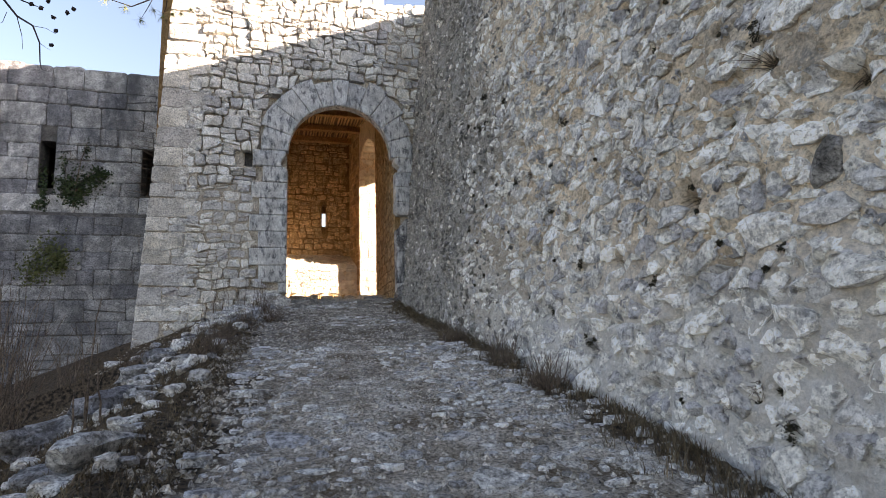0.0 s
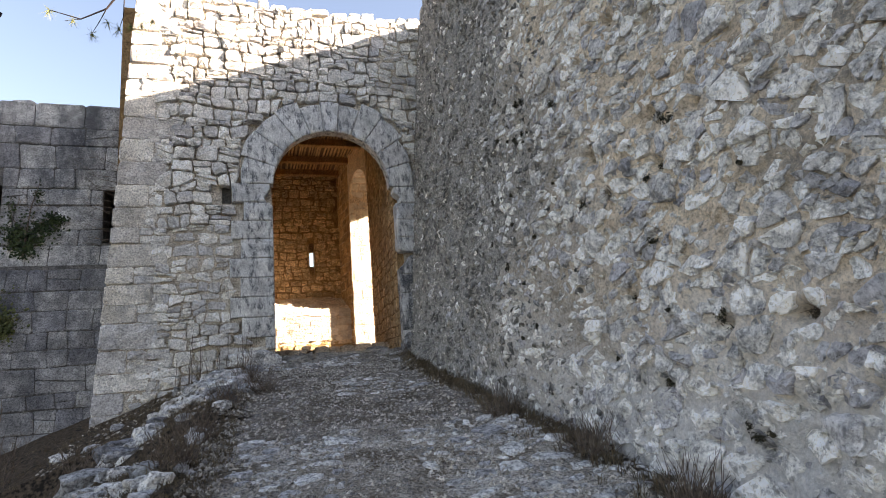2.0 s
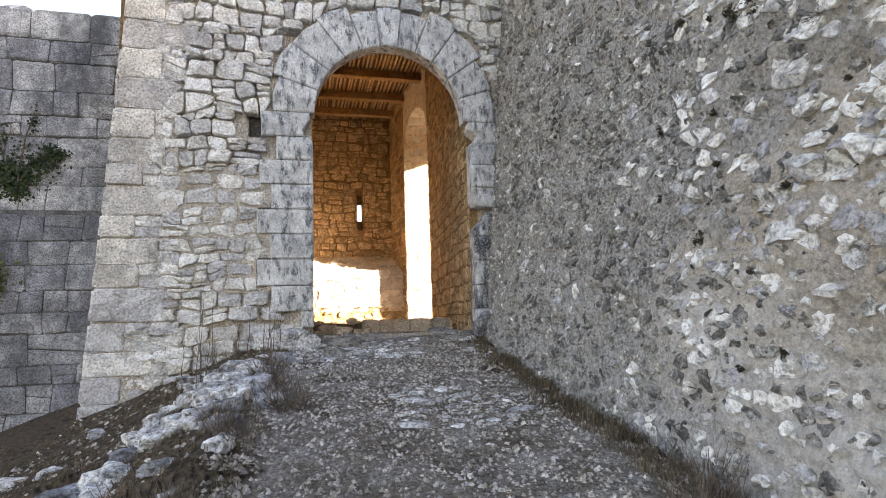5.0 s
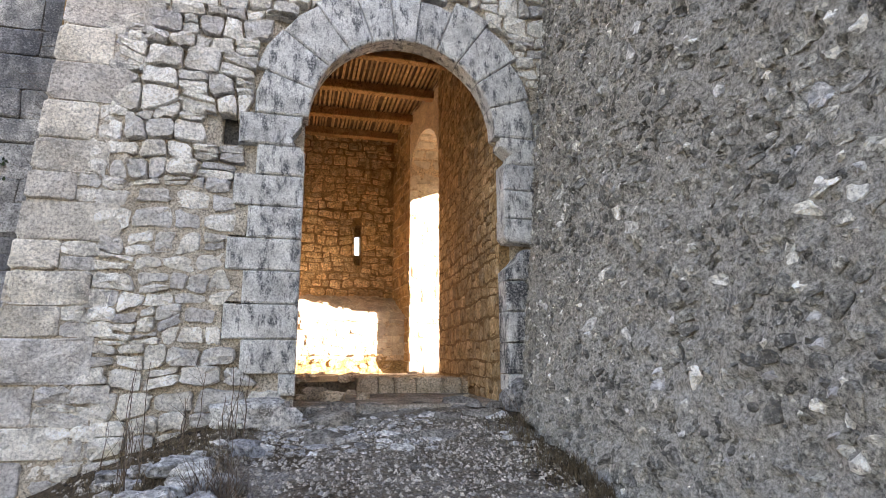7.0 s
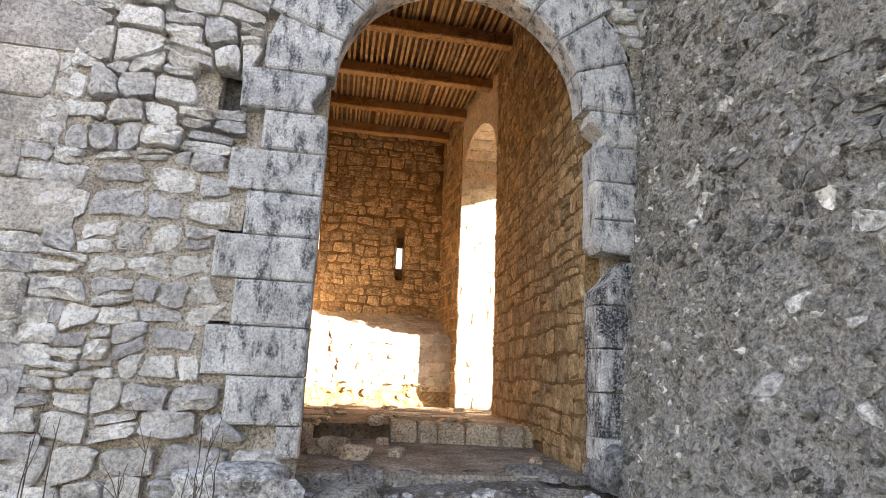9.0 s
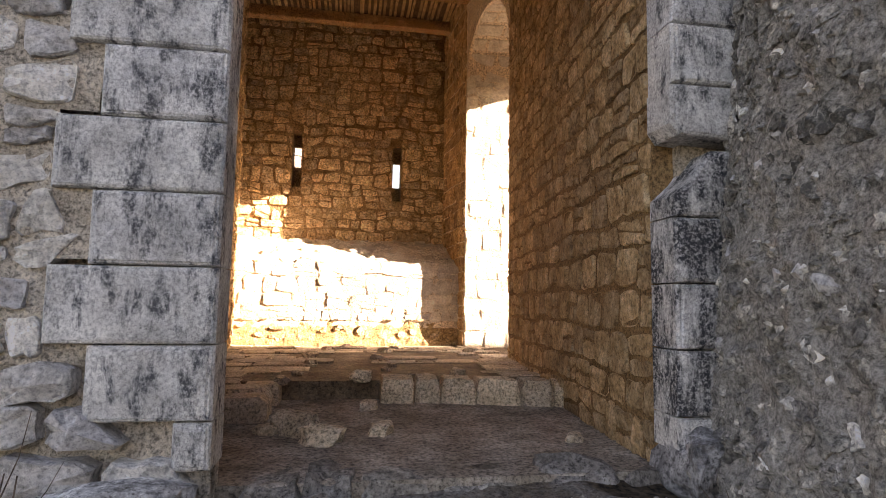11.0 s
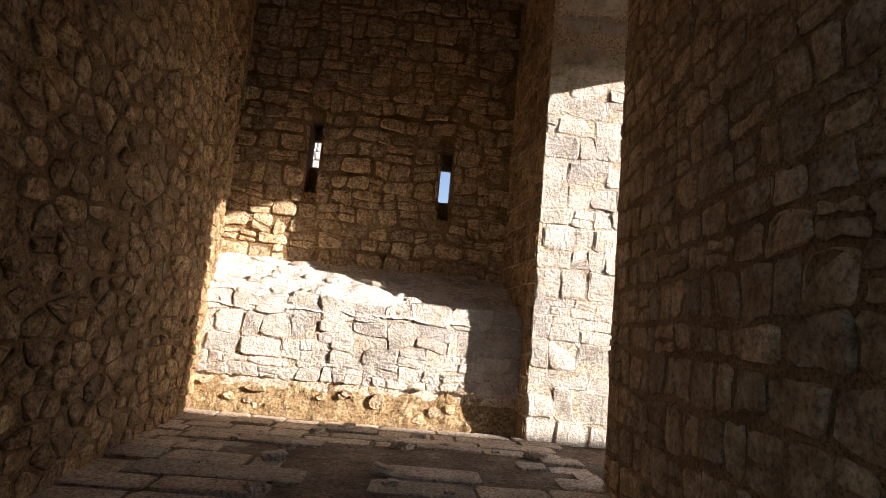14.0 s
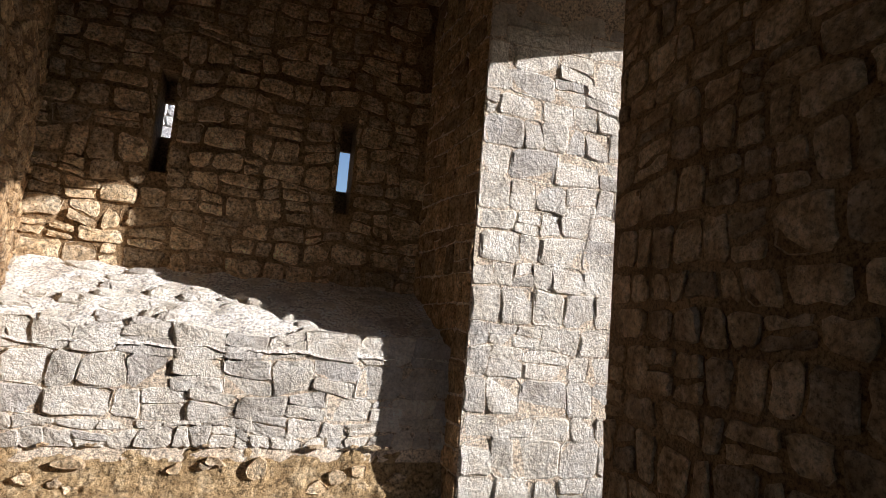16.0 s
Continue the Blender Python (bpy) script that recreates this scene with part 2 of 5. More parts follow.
def right_face(y, z):
    """x of the battered curtain wall's face."""
    return 1.2 + (0.068 + 0.03 * math.exp(min(y, 0) / 2.5)) * z + 0.002 * y + 0.24 * math.exp(min(y, 0) / 0.6)


GATE = 1.23      # half the gate's width
SPRING = 3.08    # height of the arch's springing
TOP = 7.1

# ground outdoors
xs = [-60 + 6 * i for i in range(8)] + [-12 + 0.35 * i for i in range(25)] + [-3.3 + 0.065 * i for i in range(76)] + [1.7 + 1.2 * i for i in range(3)] + [6, 12, 25, 60]
ys = [-80, -50, -30, -22] + [-18 + 0.5 * i for i in range(8)] + [-14 + 0.07 * i for i in range(205)] + [0.4 + 0.4 * i for i in range(6)] + [4, 8, 15, 30, 60]
v = [(x, y, ground_z(x, y)) for y in ys for x in xs]
w = len(xs)
f = [(j * w + i, j * w + i + 1, (j + 1) * w + i + 1, (j + 1) * w + i) for j in range(len(ys) - 1) for i in range(w - 1)]
# inside the gatehouse the sheet dips under the floor
v = [(x, y, min(z, -0.55) if y > 0.6 and x > -5 else z) for x, y, z in v]
ground = obj("ground", v, f, M_GROUND, "sloping path of pale gravel and bedrock with dry grass", "ground", "structure", smooth=True)

# gate wall with its arch
AX, AR = -0.04, 1.17   # the arch's middle and inner radius
GL, GR = -1.23, 1.23
arch = [(AX + (AR + 0.03) * math.cos(a), SPRING + (AR + 0.03) * math.sin(a)) for a in [math.pi * i / 24 for i in range(25)]]
right_half = [(GR + 0.17, -2.6), (3.4, -2.6), (3.4, TOP - 0.1), (AX, TOP - 0.1), (AX, SPRING + AR + 0.03)] + arch[11::-1] + [(GR + 0.17, SPRING - 0.2)]
HOLE = (-2.17, -2.0, 2.72, 3.07)   # putlog hole beside the jamb


def edge_x(z):
    return -4.34 + (z + 2.6) * 0.0708


h0, h1, hz0, hz1 = HOLE
lower = [(edge_x(-2.6), -2.6), (GL - 0.02, -2.6), (GL - 0.02, hz0), (edge_x(hz0), hz0)]
beside = [(edge_x(hz0), hz0), (h0, hz0), (h0, hz1), (edge_x(hz1), hz1)]
between = [(h1, hz0), (GL - 0.02, hz0), (GL - 0.02, SPRING - 0.2), (GL - 0.02, hz1), (h1, hz1)]
above = [(edge_x(hz1), hz1), (GL - 0.02, hz1)] + arch[24:12:-1] + [(AX, SPRING + AR + 0.03), (AX, TOP - 0.1), (edge_x(TOP - 0.1), TOP - 0.1)]
wall_front = obj("wall_front", *join(slab_y(lower, 0.19, 0.27), slab_y(beside, 0.19, 0.27), slab_y(between, 0.19, 0.27), slab_y(above, 0.19, 0.27), slab_y(right_half, 0.19, 0.27)), M_MORTAR, "rubble limestone gate wall with an arched gateway", "wall", "structure")

# gatehouse walls
LEFT_IN = [(-2.0, 0.27), (-2.12, 2.3), (-2.48, 6.87), (-2.8, 8.06)]
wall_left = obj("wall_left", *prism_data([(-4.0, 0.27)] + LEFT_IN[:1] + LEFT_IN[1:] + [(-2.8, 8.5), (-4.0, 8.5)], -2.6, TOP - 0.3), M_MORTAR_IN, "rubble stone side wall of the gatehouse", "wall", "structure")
DOOR0, DOOR1 = 4.72, 6.555
OUT_X = 3.25
near = prism_data([(1.26, 0.27), (OUT_X, 0.27), (OUT_X, 3.95), (1.6, DOOR0)], -2.6, TOP - 0.3)
far = prism_data([(1.34, DOOR1), (OUT_X, DOOR1), (OUT_X, 8.5), (1.2, 8.5), (1.2, 8.06)], -2.6, TOP - 0.3)


def arch_over(ya, yb, za, zb, xa, xb, apex, ztop, steps=12):
    """The wall above an opening through x from xa to xb: springs at height za, rises to apex."""
    v, f = [], []
    for i in range(steps + 1):
        s = i / steps
        c = math.sqrt(max(0, 1 - (2 * s - 1) ** 2))
        for x, y0, y1, zs, ap in ((xa, ya[0], yb[0], za, apex[0]), (xb, ya[1], yb[1], zb, apex[1])):
            y = y0 + s * (y1 - y0)
            v += [(x, y, zs + (ap - zs) * c), (x, y, ztop)]
    for i in range(steps):
        a = 4 * i
        b2 = a + 4
        f += [(a, b2, b2 + 1, a + 1), (a + 2, a + 3, b2 + 3, b2 + 2), (a, a + 2, b2 + 2, b2), (a + 1, b2 + 1, b2 + 3, a + 3)]
    return v, f


LINTEL_X = 3.0
y_mid = DOOR0 + (3.95 - DOOR0) * (LINTEL_X - 1.6) / (OUT_X - 1.6)
barrel = arch_over((DOOR0, y_mid), (DOOR1, DOOR1), 4.55, 4.55, 1.6, LINTEL_X, (5.48, 5.48), TOP - 0.3)
barrel = ([(x if x > 2 else 1.6 - 0.26 * (y - DOOR0) / (DOOR1 - DOOR0), y, z) for x, y, z in barrel[0]], barrel[1])
lintel = arch_over((y_mid, 3.95), (DOOR1, DOOR1), 4.5, 4.5, LINTEL_X, OUT_X, (4.82, 4.82), TOP - 0.3)
over = join(barrel, lintel)
wall_pier = obj("wall_pier", *far, M_MORTAR_MID, "stone pier beside the tall arched opening", "wall", "structure")
wall_arch = obj("wall_arch", *over, M_MORTAR_MID, "stone vault over the tall side opening", "wall", "structure")
wall_right = obj("wall_right", *near, M_MORTAR_IN, "rubble stone side wall with a tall arched opening", "wall", "structure")

# back wall with two slits, and the thick sloping-topped lower wall before it
SLITS = [(-1.67, 2.83, 3.94), (0.262, 2.64, 3.71)]
SLIT_LIGHT = [(3.3, 3.7), (2.97, 3.47)]
HW = 0.085


def back_block(x0, x1, z0, z1, y0=8.06, y1=8.5):
    return prism_data([(x0, y0), (x1, y0), (x1, y1), (x0, y1)], z0, z1)


bits, cut = [], -3.0
for (sx, s0, s1), (l0, l1) in zip(SLITS, SLIT_LIGHT):
    bits += [back_block(cut, sx - HW, -0.5, TOP - 0.3), back_block(sx - HW, sx + HW, -0.5, s0), back_block(sx - HW, sx + HW, s1, TOP - 0.3)]
    bits += [back_block(sx - HW, sx + HW, s0, l0, 8.43, 8.5), back_block(sx - HW, sx + HW, l1, s1, 8.43, 8.5)]
    cut = sx + HW
bits.append(back_block(cut, 1.4, -0.5, TOP - 0.3))
wall_back = obj("wall_back", *join(*bits), M_MORTAR_BACK, "rubble stone back wall with two arrow slits", "wall", "structure")
sv = [(-2.6, 6.89, -0.5), (1.34, 6.89, -0.5), (1.34, 6.89, 1.16), (-2.6, 6.89, 1.16), (-2.9, 8.1, -0.5), (1.3, 8.1, -0.5), (1.3, 8.1, 1.75), (-2.9, 8.1, 1.75)]
wall_low = obj("wall_low", sv, [(0, 1, 2, 3), (3, 2, 6, 7), (0, 3, 7, 4), (1, 5, 6, 2), (4, 7, 6, 5), (0, 4, 5, 1)], M_MORTAR_MID, "thick low stone wall with a sloping top", "wall", "structure")
# wall above the gate, behind the face
upper = obj("wall_upper", *prism_data([(-2.05, 0.27), (1.3, 0.27), (1.3, 0.8), (-2.05, 0.8)], 4.75, TOP - 0.3), M_MORTAR_IN, "rubble stone wall above the gateway", "wall", "structure")
# roof deck
ceiling = obj("ceiling", *prism_data([(-4.0, 0.8), (OUT_X, 0.8), (OUT_X, 8.5), (-4.0, 8.5)], 6.3, 6.5), M_DECK, "dark reed and lath roof underside", "ceiling", "structure")
# floor
floor = obj("floor", *prism_data([(-2.6, 2.75), (6, 2.75), (6, 9.4), (-2.6, 9.4)], -0.6, -0.09), M_FLOOR_IN, "worn stone paved floor with earth", "floor", "structure")
entry = obj("floor_entry", *prism_data([(-2.3, 0.2), (1.8, 0.2), (1.8, 2.75), (-2.3, 2.75)], -0.8, -0.27), M_ENTRY, "trodden earth entrance floor", "floor", "structure")

# rampart running on behind it
rampart = obj("wall_rampart", *prism_data([(3.4, -1.0), (30, -1.0), (30, 0.0), (3.4, 0.0)], -3, 5.68), M_MORTAR, "rubble rampart wall beside the gatehouse", "wall", "structure")

# left wing
def box(x0, x1, y0, y1, z0, z1):
    return prism_data([(x0, y0), (x1, y0), (x1, y1), (x0, y1)], z0, z1)


WIN = [(-6.94, -6.62, 2.6, 3.78), (-4.72, -4.44, 2.5, 3.69)]
bits, cut = [], -26.0
for x0, x1, z0, z1 in WIN:
    bits += [box(cut, x0, 2.55, 3.15, 1.9, 5.65), box(x0, x1, 2.55, 3.15, 1.9, z0), box(x0, x1, 2.55, 3.15, z1, 5.65)]
    cut = x1
bits += [box(cut, -3.7, 2.55, 3.15, 1.9, 5.65), box(-26, -3.7, 3.15, 4.2, 5.4, 5.65), box(-26, -25, 3.15, 4.2, 1.9, 5.4)]
low = ([(-26, 1.95, -4), (-3.7, 1.95, -4), (-3.7, 2.42, 2.0), (-26, 2.42, 2.0), (-26, 4.2, -4), (-3.7, 4.2, -4), (-3.7, 4.2, 2.0), (-26, 4.2, 2.0)],
       [(0, 1, 2, 3), (3, 2, 6, 7), (0, 3, 7, 4), (1, 5, 6, 2), (4, 7, 6, 5), (0, 4, 5, 1)])
bits += [box(-26, -3.7, 4.2, 4.6, 1.9, 5.65)]
# the joint-dark core also blackens the window recesses in place of shade
wall_wing = obj("wall_wing", *join(low, *bits), M_JOINT_SHADE, "grey ashlar wing with narrow windows", "wall", "structure")
tower_side = obj("wall_tower_side", [(-4.38, 0.27, -2.6), (-4.0, 0.27, -2.6), (-4.0, 9.3, -2.6), (-4.38, 9.3, -2.6), (-3.70, 0.27, TOP), (-3.5, 0.27, TOP), (-3.5, 9.3, TOP), (-3.70, 9.3, TOP)],
                 [(0, 3, 2, 1), (4, 5, 6, 7), (0, 1, 5, 4), (1, 2, 6, 5), (2, 3, 7, 6), (3, 0, 4, 7)], M_MORTAR, "rubble side of the gate tower", "wall", "structure")


# ---- masonry ----
def courses(u0, u1, v0, v1, height, width, rng, wave=0.03, split=0.25):
    """Cells of a rubble wall in courses: lists of corners (u, v). height(v), width(u, v): usual sizes."""
    seed = rng.uniform(0, 50)
    levels = [v0]
    while levels[-1] < v1:
        levels.append(levels[-1] + height(levels[-1]) * rng.uniform(0.72, 1.3))

    def edge(k, u):
        return levels[k] + (wave * noise.noise((u * 1.7, k * 3.1, seed)) + 0.5 * wave * noise.noise((u * 6.0, k * 5.3, seed)) if 0 < k else 0)

    cells = []
    for k in range(len(levels) - 1):
        u = u0 - rng.uniform(0, 0.3)
        lean = 0.0
        while u < u1:
            w = width(u, levels[k]) * rng.choice((0.6, 0.8, 1.0, 1.0, 1.2, 1.45))
            lean2 = rng.uniform(-0.025, 0.025)
            a, b = u, u + w
            lo_a, hi_a, lo_b, hi_b = edge(k, a), edge(k + 1, a), edge(k, b), edge(k + 1, b)
            cell = [(a - lean, lo_a), (b - lean2, lo_b), (b + lean2, hi_b), (a + lean, hi_a)]
            if rng.random() < split and hi_a - lo_a > 0.1:
                s, s2 = rng.uniform(0.35, 0.65), rng.uniform(0.35, 0.65)
                ma, mb = (a, lo_a + s * (hi_a - lo_a)), (b, lo_b + s2 * (hi_b - lo_b))
                cells += [[cell[0], cell[1], mb, ma], [ma, mb, cell[2], cell[3]]]
            else:
                cells.append(cell)
            u, lean = b, lean2
    return cells


def clip_cell(poly, px, py, nx, ny):
    """The part of a polygon on the far side of the line through (px, py) from its normal."""
    out = []
    for i, (x, y) in enumerate(poly):
        qx, qy = poly[(i + 1) % len(poly)]
        a, b = (x - px) * nx + (y - py) * ny, (qx - px) * nx + (qy - py) * ny
        if a <= 0:
            out.append((x, y))
        if a * b < 0:
            t = a / (a - b)
            out.append((x + t * (qx - x), y + t * (qy - y)))
    return out


def random_cells(u0, u1, v0, v1, su, sv, rng, jit=0.46, drop=0.14):
    """Irregular many-sided cells of about su by sv that fill a rectangle."""
    pts = {}
    for j in range(-1, int((v1 - v0) / sv) + 3):
        for i in range(-1, int((u1 - u0) / su) + 3):
            if rng.random() > drop:
                pts[i, j] = (i + (0.5 if j % 2 else 0) + rng.uniform(-jit, jit), j + rng.uniform(-jit, jit))
    cells = []
    for (i, j), (x, y) in pts.items():
        poly = [(x - 1.7, y - 1.7), (x + 1.7, y - 1.7), (x + 1.7, y + 1.7), (x - 1.7, y + 1.7)]
        for dj in range(-3, 4):
            for di in range(-3, 4):
                q = pts.get((i + di, j + dj))
                if q and (di or dj):
                    poly = clip_cell(poly, (x + q[0]) / 2, (y + q[1]) / 2, q[0] - x, q[1] - y)
        poly = [(u0 + a * su, v0 + b * sv) for a, b in poly]
        for px, py, nx, ny in ((u0, 0, -1, 0), (u1, 0, 1, 0), (0, v0, 0, -1), (0, v1, 0, 1)):
            poly = clip_cell(poly, px, py, nx, ny)
        keep = []
        for p in poly:
            if not keep or math.hypot(p[0] - keep[-1][0], p[1] - keep[-1][1]) > 0.2 * sv:
                keep.append(p)
        if len(keep) > 3 and math.hypot(keep[0][0] - keep[-1][0], keep[0][1] - keep[-1][1]) < 0.2 * sv:
            keep.pop()
        if len(keep) >= 3:
            cells.append(keep)
    return cells


def ragged(cell, rng, a=0.16):
    """A stone's corners drawn in unevenly, so that joints vary in width."""
    cu, cv = sum(p[0] for p in cell) / len(cell), sum(p[1] for p in cell) / len(cell)
    return [(p[0] + (cu - p[0]) * rng.uniform(-0.02, a), p[1] + (cv - p[1]) * rng.uniform(-0.02, a * 1.3)) for p in cell]


def stone_data(poly, place, proud, rng, gap=0.012, rough=1.0, soft=0.3, back=0.06, rim=(0.35, 0.7)):
    """One stone on a wall: its outline in (u, v), rounded; place(u, v, d) gives the point d out of the wall."""
    cu, cv = sum(p[0] for p in poly) / len(poly), sum(p[1] for p in poly) / len(poly)
    n = len(poly)
    ring = []
    for i in range(n):
        p, q, r = poly[i - 1], poly[i], poly[(i + 1) % n]
        ca, cb = rng.uniform(0.06, soft), rng.uniform(0.06, soft)
        ring.append((q[0] + (p[0] - q[0]) * ca, q[1] + (p[1] - q[1]) * ca))
        ring.append((q[0] + (r[0] - q[0]) * cb, q[1] + (r[1] - q[1]) * cb))
        if n < 6:
            ring.append(((q[0] + r[0]) / 2 + rng.uniform(-0.008, 0.008) * rough, (q[1] + r[1]) / 2 + rng.uniform(-0.01, 0.01) * rough))
    out = []
    for u, v in ring:
        du, dv = u - cu, v - cv
        length = math.hypot(du, dv) + 1e-6
        k = max(0.3, 1 - gap / length)
        out.append((cu + du * k, cv + dv * k))
    m = len(out)
    tilt_u, tilt_v = rng.uniform(-0.06, 0.06) * rough, rng.uniform(-0.08, 0.08) * rough
    V = [place(u, v, -back) for u, v in out]
    V += [place(u, v, proud * rng.uniform(*rim)) for u, v in out]
    k = rng.uniform(0.78, 0.9) if rim[0] < 0.5 else rng.uniform(0.86, 0.95)
    inner = [(cu + (u - cu) * k, cv + (v - cv) * k) for u, v in out]
    V += [place(u, v, proud * rng.uniform(1 - 0.18 * rough, 1 + 0.18 * rough) + tilt_u * (u - cu) + tilt_v * (v - cv)) for u, v in inner]
    V.append(place(cu, cv, proud * rng.uniform(0.95, 1 + 0.35 * rough)))
    F = []
    for i in range(m):
        j = (i + 1) % m
        F += [(i, j, m + j, m + i), (m + i, m + j, 2 * m + j, 2 * m + i), (2 * m + i, 2 * m + j, 3 * m)]
    return V, F


def lay(parent, stones, material, near, limit=280, name="stone", rest="stonework", label="", smooth=False):
    """The nearest stones become parts of the wall, the others one joined mesh."""
    stones.sort(key=lambda s: (Vector(s[0][-1]) - Vector(near)).length)
    for v, f in stones[:limit]:
        obj(name, v, f, material, parent=parent, smooth=smooth)
    if stones[limit:]:
        obj(rest, *join(*stones[limit:]), material, label, kind="stuff", parent=parent, smooth=smooth)


def tower_left(z):
    return -4.16 + 0.0625 * z


def in_box(p, x0, x1, z0, z1):
    return x0 < p[0] < x1 and z0 < p[1] < z1


rng = random.Random(5)

# dressed stones of the gateway, a drafted margin round each face
def dressed(outline, y0, y1, margin=0.028, proud=0.008, rngs=rng):
    """A dressed block with an outline in (x, z), counter-clockwise seen from the front, front at y0 and back at y1."""
    n = len(outline)
    cx, cz = sum(p[0] for p in outline) / n, sum(p[1] for p in outline) / n
    rings = []
    for shrink, y in ((0.005, y1), (0.005, y0 + 0.018), (0.018, y0), (margin, y0), (margin + 0.01, y0 - proud)):
        ring = []
        for x, z in outline:
            L = math.hypot(x - cx, z - cz)
            k = 1 - shrink / L * 1.3
            ring.append((cx + (x - cx) * k, y + rngs.uniform(-0.002, 0.002), cz + (z - cz) * k))
        rings.append(ring)
    V = [p for r in rings for p in r] + [(cx, y0 - proud - 0.004, cz)]
    F = [tuple(range(n - 1, -1, -1))]
    for k in range(4):
        F += [(k * n + i, k * n + (i + 1) % n, (k + 1) * n + (i + 1) % n, (k + 1) * n + i) for i in range(n)]
    F += [(4 * n + i, 4 * n + (i + 1) % n, 5 * n) for i in range(n)]
    F[0] = tuple(range(n))
    return V, F


# near-black block in place of the shade deep in the hole
obj("hole_dirt", *box(HOLE[0] - 0.02, HOLE[1] + 0.02, 0.24, 0.266, HOLE[2] - 0.02, HOLE[3] + 0.02), M_JOINT_SHADE, "dark dirt deep in a putlog hole", parent=wall_front)
gateway = tagged(new("gateway"), "arched gateway of dressed grey limestone blocks", "gateway", kind="structure")
LEFT_JOINTS = [-0.14, 0.10, 0.47, 0.853, 1.224, 1.593, 1.966, 2.335, 2.70, 3.08]
LEFT_WIDE = [0.19, 0.6, 0.8, 0.62, 0.81, 0.61, 0.78, 0.55, 0.76]
for i, wd in enumerate(LEFT_WIDE):
    z0, z1 = LEFT_JOINTS[i], LEFT_JOINTS[i + 1]
    if i == 8:
        shape = [(GL - wd, z0), (GL - 0.12, z0), (GL - 0.16, z0 + 0.1), (GL - 0.05, z0 + 0.27), (GL - 0.05, z1), (GL - wd, z1)]
    elif i == 7:
        shape = [(GL - wd, z0), (GL, z0), (GL, z1 - 0.08), (GL - 0.06, z1), (GL - wd, z1)]
    else:
        shape = [(GL - wd, z0), (GL, z0), (GL, z1), (GL - wd, z1)]
    obj("jamb_stone", *dressed(shape, -0.015, 0.26), M_JAMB, parent=gateway)
RIGHT_JOINTS = [-0.12, 0.072, 0.445, 0.823, 1.207, 1.66, 2.0, 2.37, 2.72, 3.08]
for i in range(9):
    z0, z1 = RIGHT_JOINTS[i], RIGHT_JOINTS[i + 1]
    wd = 0.42 + 0.12 * z0
    if i == 4:
        shape = [(GR, z0), (GR + wd, z0), (GR + wd, z1 - 0.04), (GR + 0.25, z1 - 0.05), (GR + 0.12, z1 - 0.22), (GR, z0 + 0.12)]
    elif i == 5:
        shape = [(GR + 0.04, z0 + 0.03), (GR + wd, z0), (GR + wd, z1), (GR - 0.01, z1), (GR - 0.01, z0 + 0.1)]
    elif i == 8:
        shape = [(GR + 0.08, z0), (GR + wd, z0), (GR + wd, z1), (GR - 0.02, z1), (GR - 0.04, z1 - 0.12), (GR + 0.1, z0 + 0.12)]
    else:
        shape = [(GR, z0), (GR + wd, z0), (GR + wd, z1), (GR, z1)]
    obj("jamb_stone", *dressed(shape, -0.015, 0.26), M_JAMB_DARK if i in (1, 2, 3, 4) else M_JAMB, parent=gateway)
CUTS = [0, 19, 37, 55, 70, 84, 97, 111, 127, 144, 162, 180]
OUTER = [0.55, 0.6, 0.72, 0.8, 0.62, 0.66, 0.6, 0.74, 0.7, 0.72, 0.62]
for i in range(11):
    a0, a1 = radians(CUTS[i]), radians(CUTS[i + 1])
    ro = AR + OUTER[i]
    inner = [(AX + AR * math.cos(a), SPRING + AR * math.sin(a)) for a in (a1, a1 * 0.75 + a0 * 0.25, (a0 + a1) / 2, a0 * 0.75 + a1 * 0.25, a0)]
    mid = (a0 + a1) / 2
    outer = [(AX + ro * math.cos(a0), SPRING + ro * math.sin(a0)), (AX + (ro + 0.02) * math.cos(mid), SPRING + (ro + 0.02) * math.sin(mid)), (AX + ro * math.cos(a1), SPRING + ro * math.sin(a1))]
    obj("voussoir", *dressed(inner + outer, -0.015, 0.26), M_JAMB, parent=gateway)


# rubble of the gate wall
def push_out(p):
    """Keeps a corner clear of the gateway's dressed stones."""
    x, z = p
    if z > SPRING:
        dx, dz = x - AX, z - SPRING
        L = math.hypot(dx, dz)
        i = min(10, max(0, sum(math.degrees(math.atan2(dz, dx)) > c for c in CUTS) - 1))
        lim = AR + OUTER[i] + 0.015
        if L < lim:
            return (AX + dx / L * lim, SPRING + dz / L * lim)
        return p
    if z > LEFT_JOINTS[0] and x < 0:
        i = min(8, max(0, sum(z > c for c in LEFT_JOINTS) - 1))
        return (min(x, GL - LEFT_WIDE[i] - 0.012), z)
    if x < 0:
        return (min(x, GL - 0.02), z)
    return (max(x, GR + 0.45), z)


def face_place(x, z, d):
    return (x, 0.045 - d, z)


def bedding(x, z):
    """How full the joints are: 0 open and washed out, 1 flush with the stones."""
    k = 0.5 + 0.75 * noise.noise((x * 0.75, z * 0.75, 3)) + 0.3 * noise.noise((x * 2.6, z * 2.6, 8))
    if x < -3.15 + 0.2 * noise.noise((0, z * 1.5, 4)):
        k += 0.6
    elif z > 2.15 + 0.3 * noise.noise((x, 0, 6)):
        k -= 0.55 if x < 0.9 else -0.15
    elif z > 0.35:
        k += 0.4
    else:
        k -= 0.2
    return min(1.0, max(0.0, k))


